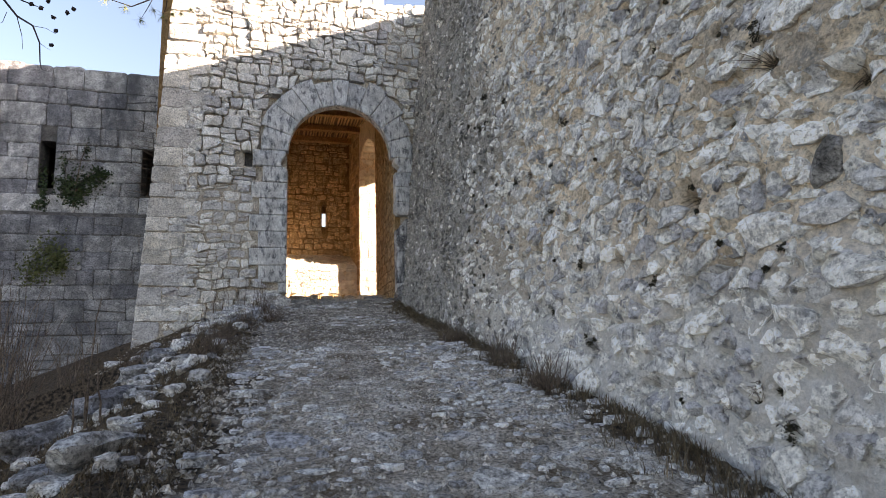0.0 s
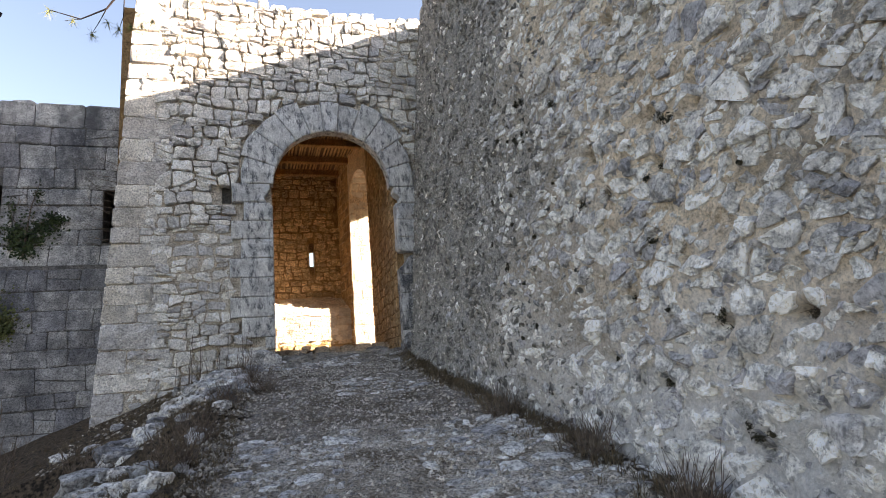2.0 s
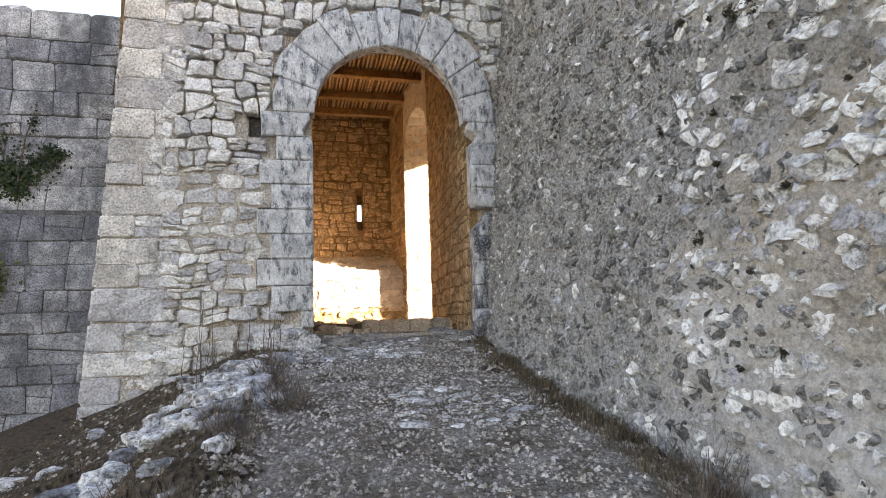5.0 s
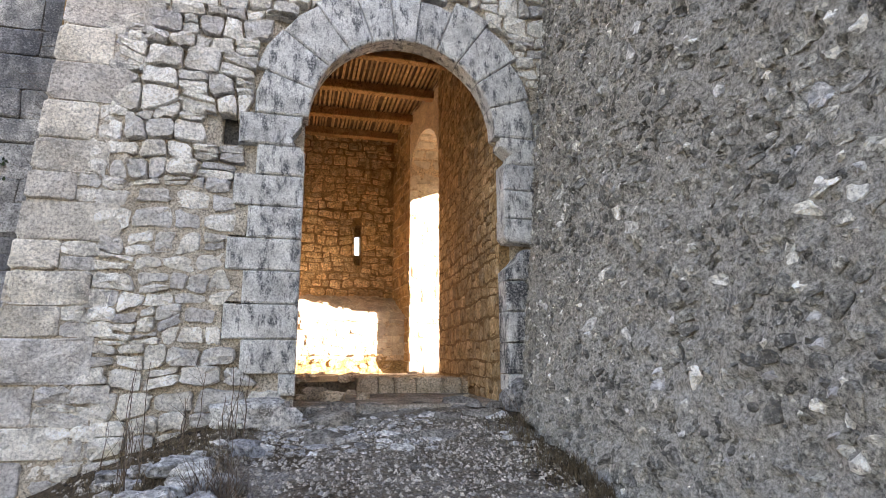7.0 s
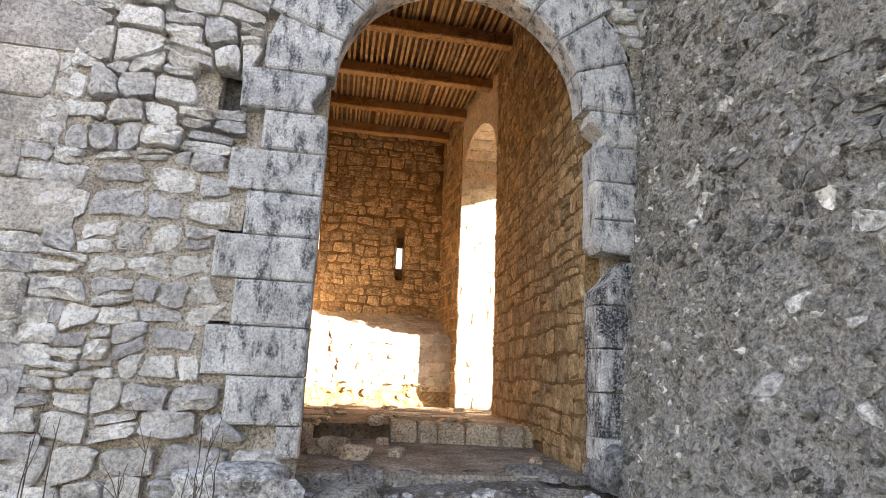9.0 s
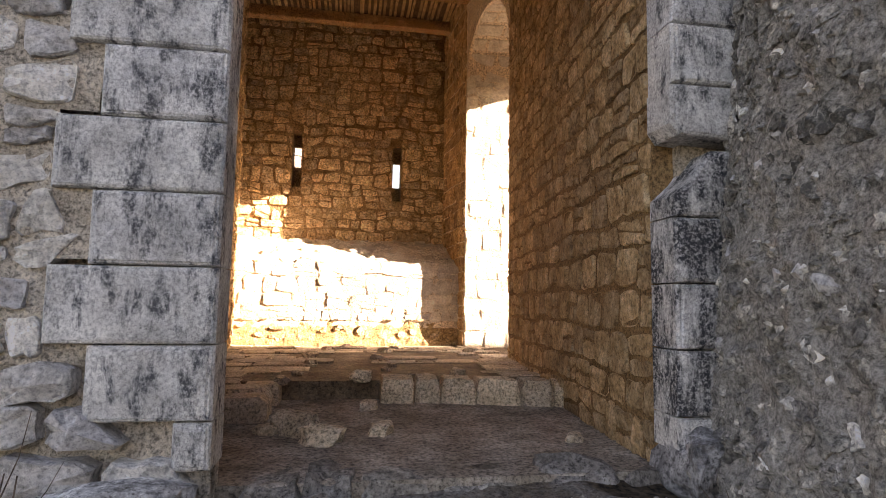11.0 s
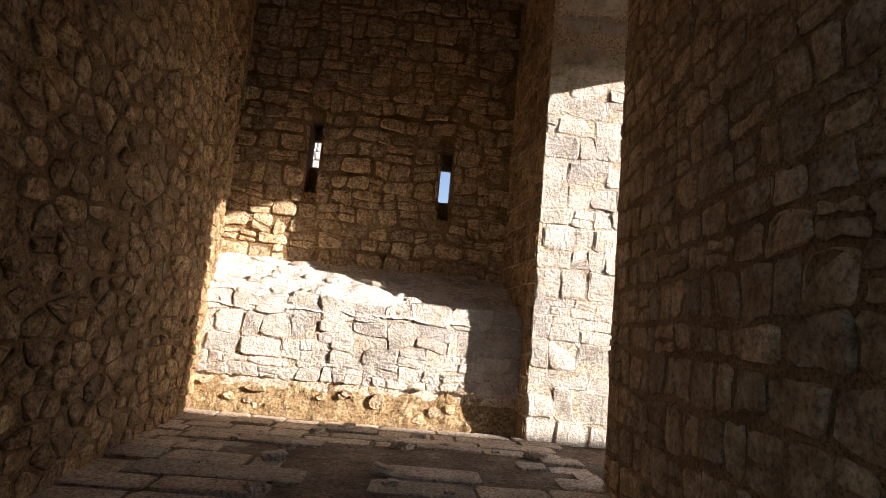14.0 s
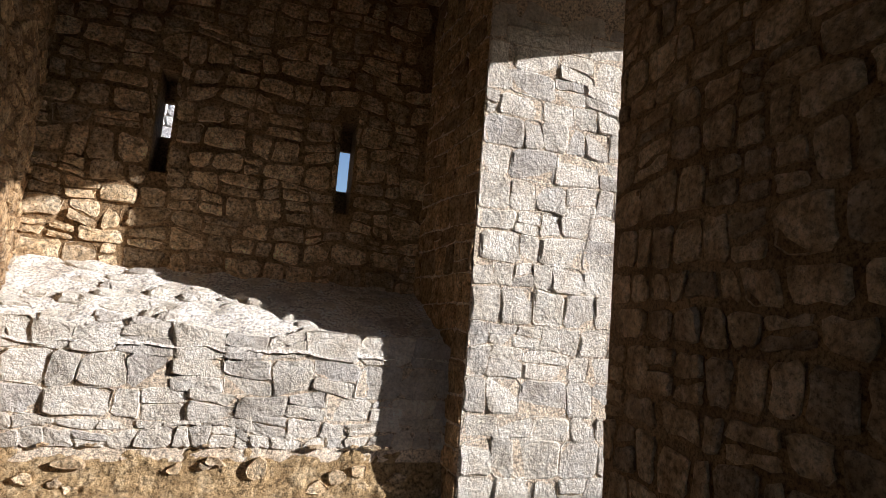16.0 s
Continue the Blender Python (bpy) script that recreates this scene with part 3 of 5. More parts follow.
stones = []
for cell in courses(-3.3, 3.3, -1.35, 0.4, lambda v: 0.24, lambda u, v: 0.34, rng, 0.11, 0.22) + courses(-3.3, 3.3, 0.4, TOP - 0.1, lambda v: 0.205, lambda u, v: 0.275, rng, 0.13, 0.26):
    cx, cz = sum(p[0] for p in cell) / len(cell), sum(p[1] for p in cell) / len(cell)
    if push_out((cx, cz)) != (cx, cz) or cx > right_face(0, cz) + 0.2 or (cz < -0.2 and abs(cx) < 1.3) or cz > TOP - 0.1:
        continue
    if HOLE[0] - 0.1 < cx < HOLE[1] + 0.1 and HOLE[2] - 0.05 < cz < HOLE[3] + 0.05:
        continue
    was = abs(sum(a[0] * b[1] - b[0] * a[1] for a, b in zip(cell, cell[1:] + cell[:1])))
    full = bedding(cx, cz)
    cell = [push_out(p) for p in ragged(cell, rng, 0.14 + 0.28 * full * rng.random())]
    if abs(sum(a[0] * b[1] - b[0] * a[1] for a, b in zip(cell, cell[1:] + cell[:1]))) < 0.3 * was:
        continue
    stones.append(stone_data(cell, face_place, rng.uniform(0.02, 0.05) if full > 0.6 else rng.uniform(0.02, 0.08), rng, rng.uniform(0.002, 0.008), 2.0, 0.22, 0.13, (0.6, 0.95)))
# large quoins up the corner
quoins = []
z = -1.4
side = 0
while z < TOP - 0.15:
    h = rng.uniform(0.3, 0.48)
    long = (0.5 if side else 0.85) * rng.uniform(0.85, 1.15)
    x0 = tower_left(z + h / 2)
    cell = [(tower_left(z), z), (x0 + long, z), (x0 + long, z + h), (tower_left(z + h), z + h)]
    (quoins if z > 0.1 else stones).append(stone_data(ragged(cell, rng, 0.03), face_place, rng.uniform(0.035, 0.06), rng, 0.004, 1.0, 0.12, 0.13, (0.6, 0.9)))
    u = x0 + long
    while u < -3.3:
        w2 = rng.uniform(0.2, 0.36)
        for k in range(2):
            stones.append(stone_data([(u, z + k * h / 2), (u + w2, z + k * h / 2), (u + w2, z + (k + 1) * h / 2), (u, z + (k + 1) * h / 2)], face_place, rng.uniform(0.012, 0.045), rng, 0.008, 1.8, 0.3, 0.13, (0.6, 0.95)))
        u += w2
    z, side = z + h, 1 - side
lay(wall_front, stones, M_STONE, (-1.8, 0, 1.8), 290, label="rough limestone rubble in lime mortar")
lay(wall_front, quoins, M_QUOIN, (-3.5, 0, 3), 40, name="quoin")

# mortar bed between the stones, flush in some places and washed out in others
NX, NZ = 250, 300
v, f = [], []
for k in range(NZ + 1):
    z = -1.5 + (TOP - 0.1 + 1.5) * k / NZ
    for i in range(NX + 1):
        x = tower_left(z) + 0.03 + (3.3 - tower_left(z)) * i / NX
        lie = 0.11 - 0.082 * bedding(x, z) ** 0.7 - 0.016 * noise.noise((x * 9, z * 9, 2)) - 0.012 * noise.noise((x * 24, z * 24, 5))
        v.append((x, lie, z))
for k in range(NZ):
    for i in range(NX):
        a = k * (NX + 1) + i
        x, _, z = v[a]
        inside = push_out((x, z)) != (x, z) or (HOLE[0] - 0.03 < x < HOLE[1] + 0.01 and HOLE[2] - 0.03 < z < HOLE[3])
        if not inside and x < right_face(0, z) + 0.35:
            f.append((a, a + 1, a + NX + 2, a + NX + 1))
obj("mortar_bed", v, f, M_MORTAR, "patchy lime mortar", parent=wall_front, smooth=True)

# ragged coping on the gate wall
stones = []
x = -3.72
while x < 2.8:
    w2 = rng.uniform(0.2, 0.55)
    h = rng.uniform(0.08, 0.24)
    stones.append(stone_data([(x, TOP - 0.14), (x + w2, TOP - 0.14), (x + w2, TOP - 0.1 + h), (x, TOP - 0.1 + h * rng.uniform(0.6, 1))], lambda u, v, d: (u, 0.3 - d, v), 0.27, rng, 0.006, 0.5, 0.25, back=0.3))
    x += w2
lay(wall_front, stones, M_STONE, (0, 0, 7), 40, name="coping_stone")

# tower's flank towards the wing
stones = []
for cell in courses(0.3, 2.5, -1.5, TOP - 0.1, lambda v: 0.3, lambda u, v: 0.4, rng, 0.05, 0.2):
    stones.append(stone_data(cell, lambda u, v, d: (tower_left(v) + 0.02 - d, u, v), 0.03, rng))
lay(tower_side, stones, M_STONE, (-4, 0.5, 2), 60)


# ---- curtain wall ----
def bump_at(y, z):
    p = Vector((0, y, z))
    a = noise.fractal(p * 1.6, 0.9, 2.1, 4) * 0.04 + noise.noise(p * 7.0) * 0.018 + abs(noise.noise(p * 15.0)) * 0.026
    ridge = 0.022 * (1 - 2 * abs(noise.noise(p * 9.0 + Vector((3, 0, 0)))))
    pit = 0.16 * max(0.0, noise.noise(p * 4.3 + Vector((0, 7, 0))) - 0.36) + 0.1 * max(0.0, noise.noise(p * 9.5 + Vector((0, 0, 5))) - 0.38)
    crack = 0.035 * max(0.0, 1 - abs(noise.noise(p * 3.7 + Vector((5, 1, 2)))) / 0.05) * max(0.0, 0.5 + noise.noise(p * 1.1 + Vector((0, 2, 9))))
    return a + 0.05 * noise.noise(p * 0.45) + ridge - pit - crack


# deep pits where stones have dropped out: y, z, radius
PITS = [(-9.78, -0.27, 0.085), (-8.86, -0.55, 0.07), (-10.46, 0.37, 0.05), (-10.91, 0.08, 0.07), (-10.35, -1.45, 0.04), (-10.2, -1.52, 0.035), (-10.16, 0.12, 0.05), (-7.83, 0.7, 0.05),
        (-8.28, 0.94, 0.05), (-7.41, 2.14, 0.06), (-10.08, 0.78, 0.05), (-9.46, 0.98, 0.04), (-9.11, 1.51, 0.05), (-8.33, -0.58, 0.04), (-6.99, 1.03, 0.08), (-7.84, 0.65, 0.06),
        (-7.06, -0.73, 0.06), (-7.63, 1.23, 0.05), (-7.72, -0.93, 0.06), (-7.4, -0.28, 0.045), (-1.76, 2.64, 0.05), (-1.39, 2.68, 0.06), (-0.9, 2.08, 0.05), (-3.14, 0.29, 0.045), (-0.45, 2.8, 0.05)]


def curtain_x(y, z):
    x = right_face(y, z) - bump_at(y, z)
    for py, pz, pr in PITS:
        dy, dz = (y - py) / pr, (z - pz) / pr
        if abs(dy) < 2.2 and abs(dz) < 2.2:
            x += 2.0 * pr * math.exp(-dy * dy - 1.4 * dz * dz)
    return x


Y0, Y1, NY, NZ = -15.0, 0.03, 640, 430
v, f = [], []
for k in range(NZ + 1):
    z = -3.6 + (6.9 + 3.6) * k / NZ
    for i in range(NY + 1):
        y = Y0 + (Y1 - Y0) * i / NY
        zz = z + (0.12 * noise.noise((y * 1.3, 0, 9)) if k == NZ else 0)
        v.append((curtain_x(y, zz), y, zz))
f = [(k * (NY + 1) + i, k * (NY + 1) + i + 1, (k + 1) * (NY + 1) + i + 1, (k + 1) * (NY + 1) + i) for k in range(NZ) for i in range(NY)]
f = [q[::-1] for q in f]


def curtain_material():
    m = mat("lichened rubble render", [(0.42, 0.325, 0.23), (0.66, 0.545, 0.415), (0.8, 0.715, 0.6)], 2.2, bump=1.0, grain=30, speck=0.55, stain=(0.24, 0.23, 0.215), stain_scale=1.1, stain_cut=(0.5, 0.66))
    nt = m.node_tree
    n, link = nt.nodes, nt.links.new
    b = n["Principled BSDF"]
    old = b.inputs["Base Color"].links[0].from_socket
    geo = n.new("ShaderNodeNewGeometry")
    sep = n.new("ShaderNodeSeparateXYZ")
    link(geo.outputs["Position"], sep.inputs[0])
    # dark grey lichen over the stretch by the gate, with a broken edge
    big = n.new("ShaderNodeTexNoise")
    big.inputs["Scale"].default_value, big.inputs["Detail"].default_value = 0.6, 7
    link(geo.outputs["Position"], big.inputs["Vector"])
    add = n.new("ShaderNodeMath")
    add.operation = "MULTIPLY_ADD"
    link(big.outputs["Fac"], add.inputs[0])
    add.inputs[1].default_value = 7.0
    link(sep.outputs["Y"], add.inputs[2])
    mr = n.new("ShaderNodeMapRange")
    link(add.outputs[0], mr.inputs[0])
    mr.inputs[1].default_value, mr.inputs[2].default_value = -3.9, -1.2
    fine = n.new("ShaderNodeTexNoise")
    fine.inputs["Scale"].default_value, fine.inputs["Detail"].default_value, fine.inputs["Roughness"].default_value = 34.0, 9, 0.85
    link(geo.outputs["Position"], fine.inputs["Vector"])
    r = n.new("ShaderNodeValToRGB")
    r.color_ramp.elements[0].position, r.color_ramp.elements[1].position = 0.38, 0.62
    link(fine.outputs["Fac"], r.inputs[0])
    dark = n.new("ShaderNodeMix")
    dark.data_type = "RGBA"
    dark.inputs[6].default_value, dark.inputs[7].default_value = (0.065, 0.061, 0.056, 1), (0.6, 0.565, 0.52, 1)
    link(r.outputs[0], dark.inputs[0])
    mx = n.new("ShaderNodeMix")
    mx.data_type = "RGBA"
    link(mr.outputs[0], mx.inputs[0])
    link(old, mx.inputs[6])
    link(dark.outputs[2], mx.inputs[7])
    # pale limewash left along the foot, following the slope
    foot = n.new("ShaderNodeMath")
    foot.operation = "MULTIPLY_ADD"
    link(sep.outputs["Y"], foot.inputs[0])
    foot.inputs[1].default_value = -0.152
    link(sep.outputs["Z"], foot.inputs[2])
    foot2 = n.new("ShaderNodeMath")
    foot2.operation = "MULTIPLY_ADD"
    link(big.outputs["Fac"], foot2.inputs[0])
    foot2.inputs[1].default_value = 2.4
    link(foot.outputs[0], foot2.inputs[2])
    wash = n.new("ShaderNodeMapRange")
    link(foot2.outputs[0], wash.inputs[0])
    wash.inputs[1].default_value, wash.inputs[2].default_value = 2.3, 1.5
    wash.inputs[3].default_value, wash.inputs[4].default_value = 0.0, 0.75
    less = n.new("ShaderNodeMath")
    less.operation = "MULTIPLY_ADD"
    link(mr.outputs[0], less.inputs[0])
    less.inputs[1].default_value, less.inputs[2].default_value = -0.85, 1.0
    both = n.new("ShaderNodeMath")
    both.operation = "MULTIPLY"
    link(wash.outputs[0], both.inputs[0])
    link(less.outputs[0], both.inputs[1])
    pale = n.new("ShaderNodeMix")
    pale.data_type = "RGBA"
    pale.inputs[6].default_value, pale.inputs[7].default_value = (0.46, 0.46, 0.455, 1), (0.82, 0.82, 0.81, 1)
    link(r.outputs[0], pale.inputs[0])
    mx2 = n.new("ShaderNodeMix")
    mx2.data_type = "RGBA"
    link(both.outputs[0], mx2.inputs[0])
    link(mx.outputs[2], mx2.inputs[6])
    link(pale.outputs[2], mx2.inputs[7])
    link(mx2.outputs[2], b.inputs["Base Color"])
    return m


M_CURTAIN = curtain_material()
wall_curtain = obj("wall_curtain", *join((v, f), prism_data([(2.05, -30), (3.5, -30), (3.5, 0.05), (2.05, 0.05)], -3.6, 6.8), box(1.2, 2.1, -30, -15.0, -4.5, 6.8)), M_CURTAIN, "long battered rubble curtain wall with patchy old render", "wall", "structure", smooth=True)
stones, murky = [], []
rng = random.Random(11)


def curtain_place(u, v, d):
    return (curtain_x(-u, v) - d, -u, v)


def dark_stretch(y, z):
    return y > -6.1 + 1.0 * noise.noise((y, z * 0.6, 2)) + 0.9 * noise.noise((y * 3, z * 3, 7))


for su, sv, small in ((0.2, 0.15, False), (0.12, 0.095, True)):
    for cell in random_cells(0.03, 8.2 if small else 13.2, -2.7, 6.6, su, sv, rng, 0.48, 0.2):
        u, z = sum(p[0] for p in cell) / len(cell), sum(p[1] for p in cell) / len(cell)
        if dark_stretch(-u, z) != small or z < base_z(-u) - 0.25 or u > 11.5 + 0.4 * z + 2:
            continue
        bare = noise.noise((u * 0.9, z * 0.9, 8))
        if rng.random() < (0.42 if small else 0.08) + 0.3 * (bare < -0.25):
            continue
        if any(abs(-u - py) < 1.3 * pr and abs(z - pz) < 1.2 * pr for py, pz, pr in PITS):
            continue
        k = rng.uniform(0.52, 1.06)
        cell = ragged([(u + (p[0] - u) * k, z + (p[1] - z) * k) for p in cell], rng, 0.12)
        (murky if small and rng.random() < (0.93 if u < 4.2 else 0.6 if u < 5 else 0.25) else stones).append(stone_data(cell, curtain_place, rng.choice((0.004, 0.01, 0.018, 0.034)) * rng.uniform(0.7, 1.3) if not small else rng.uniform(0.002, 0.02), rng, 0.003, 2.0, 0.3, 0.06, (0.5, 0.95)))
for cell in random_cells(4.6, 12.6, -2.6, 4.6, 0.1, 0.075, rng, 0.48, 0.3):
    u, z = sum(p[0] for p in cell) / len(cell), sum(p[1] for p in cell) / len(cell)
    if dark_stretch(-u, z) or z < base_z(-u) - 0.1 or rng.random() < 0.55 or any(abs(-u - py) < pr and abs(z - pz) < pr for py, pz, pr in PITS):
        continue
    stones.append(stone_data(ragged(cell, rng, 0.3), curtain_place, rng.uniform(0.004, 0.022), rng, 0.003, 2.0, 0.3, 0.05, (0.5, 0.95)))
stones = [(v, [q[::-1] for q in f]) for v, f in stones]
murky = [(v, [q[::-1] for q in f]) for v, f in murky]
lay(wall_curtain, stones, M_RUBBLE, (1.2, -7.5, 0), 200, label="limestone rubble showing through worn render")
patch = stone_data([(10.66, -0.42), (10.8, -0.38), (10.85, -0.2), (10.78, -0.16), (10.68, -0.3)], curtain_place, 0.03, rng, 0.0, 0.3, 0.2)
obj("grey_slab", patch[0], [q[::-1] for q in patch[1]], M_RUBBLE_DARK, "smooth grey slab set in the render", parent=wall_curtain)
lay(wall_curtain, murky, M_RUBBLE_DARK, (1.3, -3, 1), 95, name="lichened_stone", rest="lichened_stonework", label="dark lichened rubble in render")

# small chips and pinning stones all over the render
chips = ([], []), ([], [])
rng = random.Random(12)
for _ in range(15000):
    u = 0.05 + 12.5 * rng.random() ** 1.1
    V, F = chips[dark_stretch(-u + rng.gauss(0, 0.7), rng.uniform(-2, 6)) and rng.random() < 0.85]
    z = rng.uniform(max(-2.6, base_z(-u) - 0.1), 6.0)
    s = rng.choice((0.008, 0.011, 0.015, 0.02, 0.03, 0.045))
    t0, o = rng.uniform(0, 6), len(V)
    V += [curtain_place(u + s * math.cos(t0 + a) * rng.uniform(0.6, 1.4), z + s * math.sin(t0 + a) * rng.uniform(0.6, 1.4), -0.008) for a in (0, 1.25, 2.5, 3.75, 5.0)]
    V += [curtain_place(u - 0.35 * s, z + rng.uniform(-0.4, 0.4) * s, s * rng.uniform(0.3, 0.9)), curtain_place(u + 0.35 * s, z + rng.uniform(-0.4, 0.4) * s, s * rng.uniform(0.3, 0.9))]
    F += [(o, o + 1, o + 6), (o + 1, o + 2, o + 5, o + 6), (o + 2, o + 3, o + 5), (o + 3, o + 4, o + 6, o + 5), (o + 4, o, o + 6)]
obj("stone_chips", *chips[0], M_RUBBLE, "small limestone chips bedded in the render", kind="stuff", parent=wall_curtain)
obj("stone_chips", *chips[1], M_RUBBLE_DARK, "small lichened chips bedded in the render", kind="stuff", parent=wall_curtain)


# ---- inside the gatehouse ----
def along(line):
    """Maps (u, v, d) on a wall that follows a plan line: u metres along it, v up, d out to the line's left."""
    seg, at = [], 0.0
    for (xa, ya), (xb, yb) in zip(line, line[1:]):
        L = math.hypot(xb - xa, yb - ya)
        seg.append((at, L, xa, ya, (xb - xa) / L, (yb - ya) / L))
        at += L

    def place(u, v, d):
        s = seg[0]
        for q in seg:
            if u >= q[0]:
                s = q
        k = u - s[0]
        return (s[2] + s[4] * k - s[5] * d, s[3] + s[5] * k + s[4] * d, v)

    return place, at


rng = random.Random(21)
# left wall: small rubble; line runs away from the gate, so its left is outward: run it backwards
place, L = along(LEFT_IN[::-1])
stones = []
for cell in random_cells(0, L, -0.3, 6.25, 0.24, 0.15, rng, 0.36, 0.1):
    if max(p[0] for p in cell) > L + 0.1:
        continue
    cu, cv, k = sum(p[0] for p in cell) / len(cell), sum(p[1] for p in cell) / len(cell), rng.uniform(0.72, 1.04)
    cell = [(cu + (p[0] - cu) * k, cv + (p[1] - cv) * k) for p in cell]
    stones.append(stone_data(cell, place, rng.uniform(0.006, 0.034), rng, rng.uniform(0.004, 0.016), 1.6, 0.28))
lay(wall_left, [(v, [q[::-1] for q in f]) for v, f in stones], M_STONE_SHADED, (-2.2, 3, 1), 280)

# right wall from the gate to the opening: squared blocks near the gate, smaller stones beyond
line = [(1.6, DOOR0), (1.26, 0.27)]
place, L = along([(1.26, 0.27), (1.6, DOOR0)])
stones = []
for cell in courses(0, L, -0.3, 6.25, lambda v: 0.25, lambda u, v: 0.29 if u < 2.6 else 0.23, rng, 0.055, 0.3):
    if max(p[0] for p in cell) > L + 0.02:
        b = min(p[0] for p in cell)
        if L - b < 0.08:
            continue
        cell = [(min(p[0], L), p[1]) for p in cell]
    if min(p[0] for p in cell) < 0:
        cell = [(max(p[0], 0.0), p[1]) for p in cell]
        if max(p[0] for p in cell) < 0.06:
            continue
    stones.append(stone_data(ragged(cell, rng, 0.14), place, rng.uniform(0.006, 0.022), rng, rng.uniform(0.008, 0.02), 1.6, 0.22, 0.06, (0.5, 0.95)))
lay(wall_right, stones, M_STONE_SIDE_SHADED, (1.4, 1.5, 1.2), 240)

# far reveal of the opening and the pier's inner face
stones = []
for cell in courses(1.34, OUT_X, -0.1, 4.52, lambda v: 0.27, lambda u, v: 0.34, rng, 0.06, 0.22):
    if max(p[0] for p in cell) < 1.42:
        continue
    cell = [(max(p[0], 1.345), p[1]) for p in cell]
    stones.append(stone_data(cell, lambda u, v, d: (u, DOOR1 - d, v), rng.uniform(0.004, 0.014), rng, rng.uniform(0.002, 0.008), 1.4, 0.16, 0.06, (0.5, 0.95)))
# reveal in the sun-lightened stone, the pier's inner face in the darker one
lay(wall_pier, stones, M_STONE_SUNLIT, (1.6, 6.5, 2.0), 160, name="reveal_stone", rest="reveal_stonework")
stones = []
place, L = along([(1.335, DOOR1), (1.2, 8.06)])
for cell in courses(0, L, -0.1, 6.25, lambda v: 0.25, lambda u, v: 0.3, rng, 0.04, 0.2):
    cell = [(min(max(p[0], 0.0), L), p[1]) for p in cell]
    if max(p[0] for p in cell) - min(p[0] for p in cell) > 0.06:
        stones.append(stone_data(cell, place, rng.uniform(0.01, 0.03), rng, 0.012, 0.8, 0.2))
lay(wall_pier, stones, M_STONE_SHADED, (1.3, 7, 2.0), 90, name="pier_stone", rest="pier_stonework")

# soffit stones of the opening's arch
stones = []
for i in range(11):
    a0, a1 = math.pi * i / 11 + 0.02, math.pi * (i + 1) / 11 - 0.02
    ym, yh = (DOOR0 + DOOR1) / 2, (DOOR1 - DOOR0) / 2
    cuts = (0.01, 0.3, 0.62, 0.99) if i % 2 else (0.01, 0.17, 0.48, 0.78, 0.99)
    for ka, kb in zip(cuts, cuts[1:]):
        def soffit(u, k, d):
            y0 = DOOR0 + (y_mid - DOOR0) * k
            yc, yr = (y0 + DOOR1) / 2, (DOOR1 - y0) / 2
            y = yc - (yr - d) * math.cos(u)
            xi = 1.6 - 0.26 * (y - DOOR0) / (DOOR1 - DOOR0)
            return (xi + (LINTEL_X - xi) * k, y, 4.55 + (0.93 - d) * math.sin(u))
        stones.append(stone_data([(a0, ka), (a1, ka), (a1, kb), (a0, kb)], soffit, 0.03, rng, 0.02, 0.6, 0.12))
lay(wall_arch, [(v, [q[::-1] for q in f]) for v, f in stones], M_STONE_SUNLIT, (1.4, 5.6, 5), 60, name="arch_stone")

# upper back wall
stones = []
for cell in courses(-2.75, 1.2, 1.78, 6.2, lambda v: 0.23, lambda u, v: 0.31, rng, 0.12, 0.3):
    if sum(p[0] for p in cell) / len(cell) > 1.15:
        continue
    pieces = [cell]
    for sx, s0, s1 in SLITS:
        nxt = []
        for c in pieces:
            a, b = min(p[0] for p in c), max(p[0] for p in c)
            if min(p[1] for p in c) < s1 and max(p[1] for p in c) > s0 and a < sx + HW and b > sx - HW:
                if a < sx - HW - 0.05:
                    nxt.append([(min(p[0], sx - HW - 0.004), p[1]) for p in c])
                if b > sx + HW + 0.05:
                    nxt.append([(max(p[0], sx + HW + 0.004), p[1]) for p in c])
            else:
                nxt.append(c)
        pieces = nxt
    for c in pieces:
        stones.append(stone_data(ragged(c, rng, 0.2), lambda u, v, d: (u, 8.06 - d, v), rng.uniform(0.006, 0.035), rng, rng.uniform(0.003, 0.014), 1.8, 0.24, 0.06, (0.5, 0.95)))
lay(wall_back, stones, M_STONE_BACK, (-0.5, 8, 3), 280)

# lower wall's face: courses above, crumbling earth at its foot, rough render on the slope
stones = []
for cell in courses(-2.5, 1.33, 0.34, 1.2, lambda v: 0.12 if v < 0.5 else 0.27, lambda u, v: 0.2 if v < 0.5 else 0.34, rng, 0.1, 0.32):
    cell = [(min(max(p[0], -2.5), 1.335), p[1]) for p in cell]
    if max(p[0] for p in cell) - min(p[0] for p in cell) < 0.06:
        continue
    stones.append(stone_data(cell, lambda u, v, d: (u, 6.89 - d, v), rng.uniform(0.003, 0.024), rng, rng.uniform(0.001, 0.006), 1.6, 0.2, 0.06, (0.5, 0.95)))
# low wall's stone is lightened to strengthen the sun patch
lay(wall_low, stones, M_STONE_SUNLIT, (-0.5, 6.8, 0.8), 120)
nx, nz = 110, 16
v = [(-2.56 + 3.9 * i / nx, 6.87 + 0.05 * (k / nz) - 0.045 * max(0, noise.fractal(Vector((i * 0.16, k * 0.2, 3)), 0.9, 2.0, 4)) - 0.05 * (1 - k / nz), -0.14 + 0.52 * k / nz + 0.05 * noise.noise((i * 0.2, k, 1)) * (k == nz)) for k in range(nz + 1) for i in range(nx + 1)]
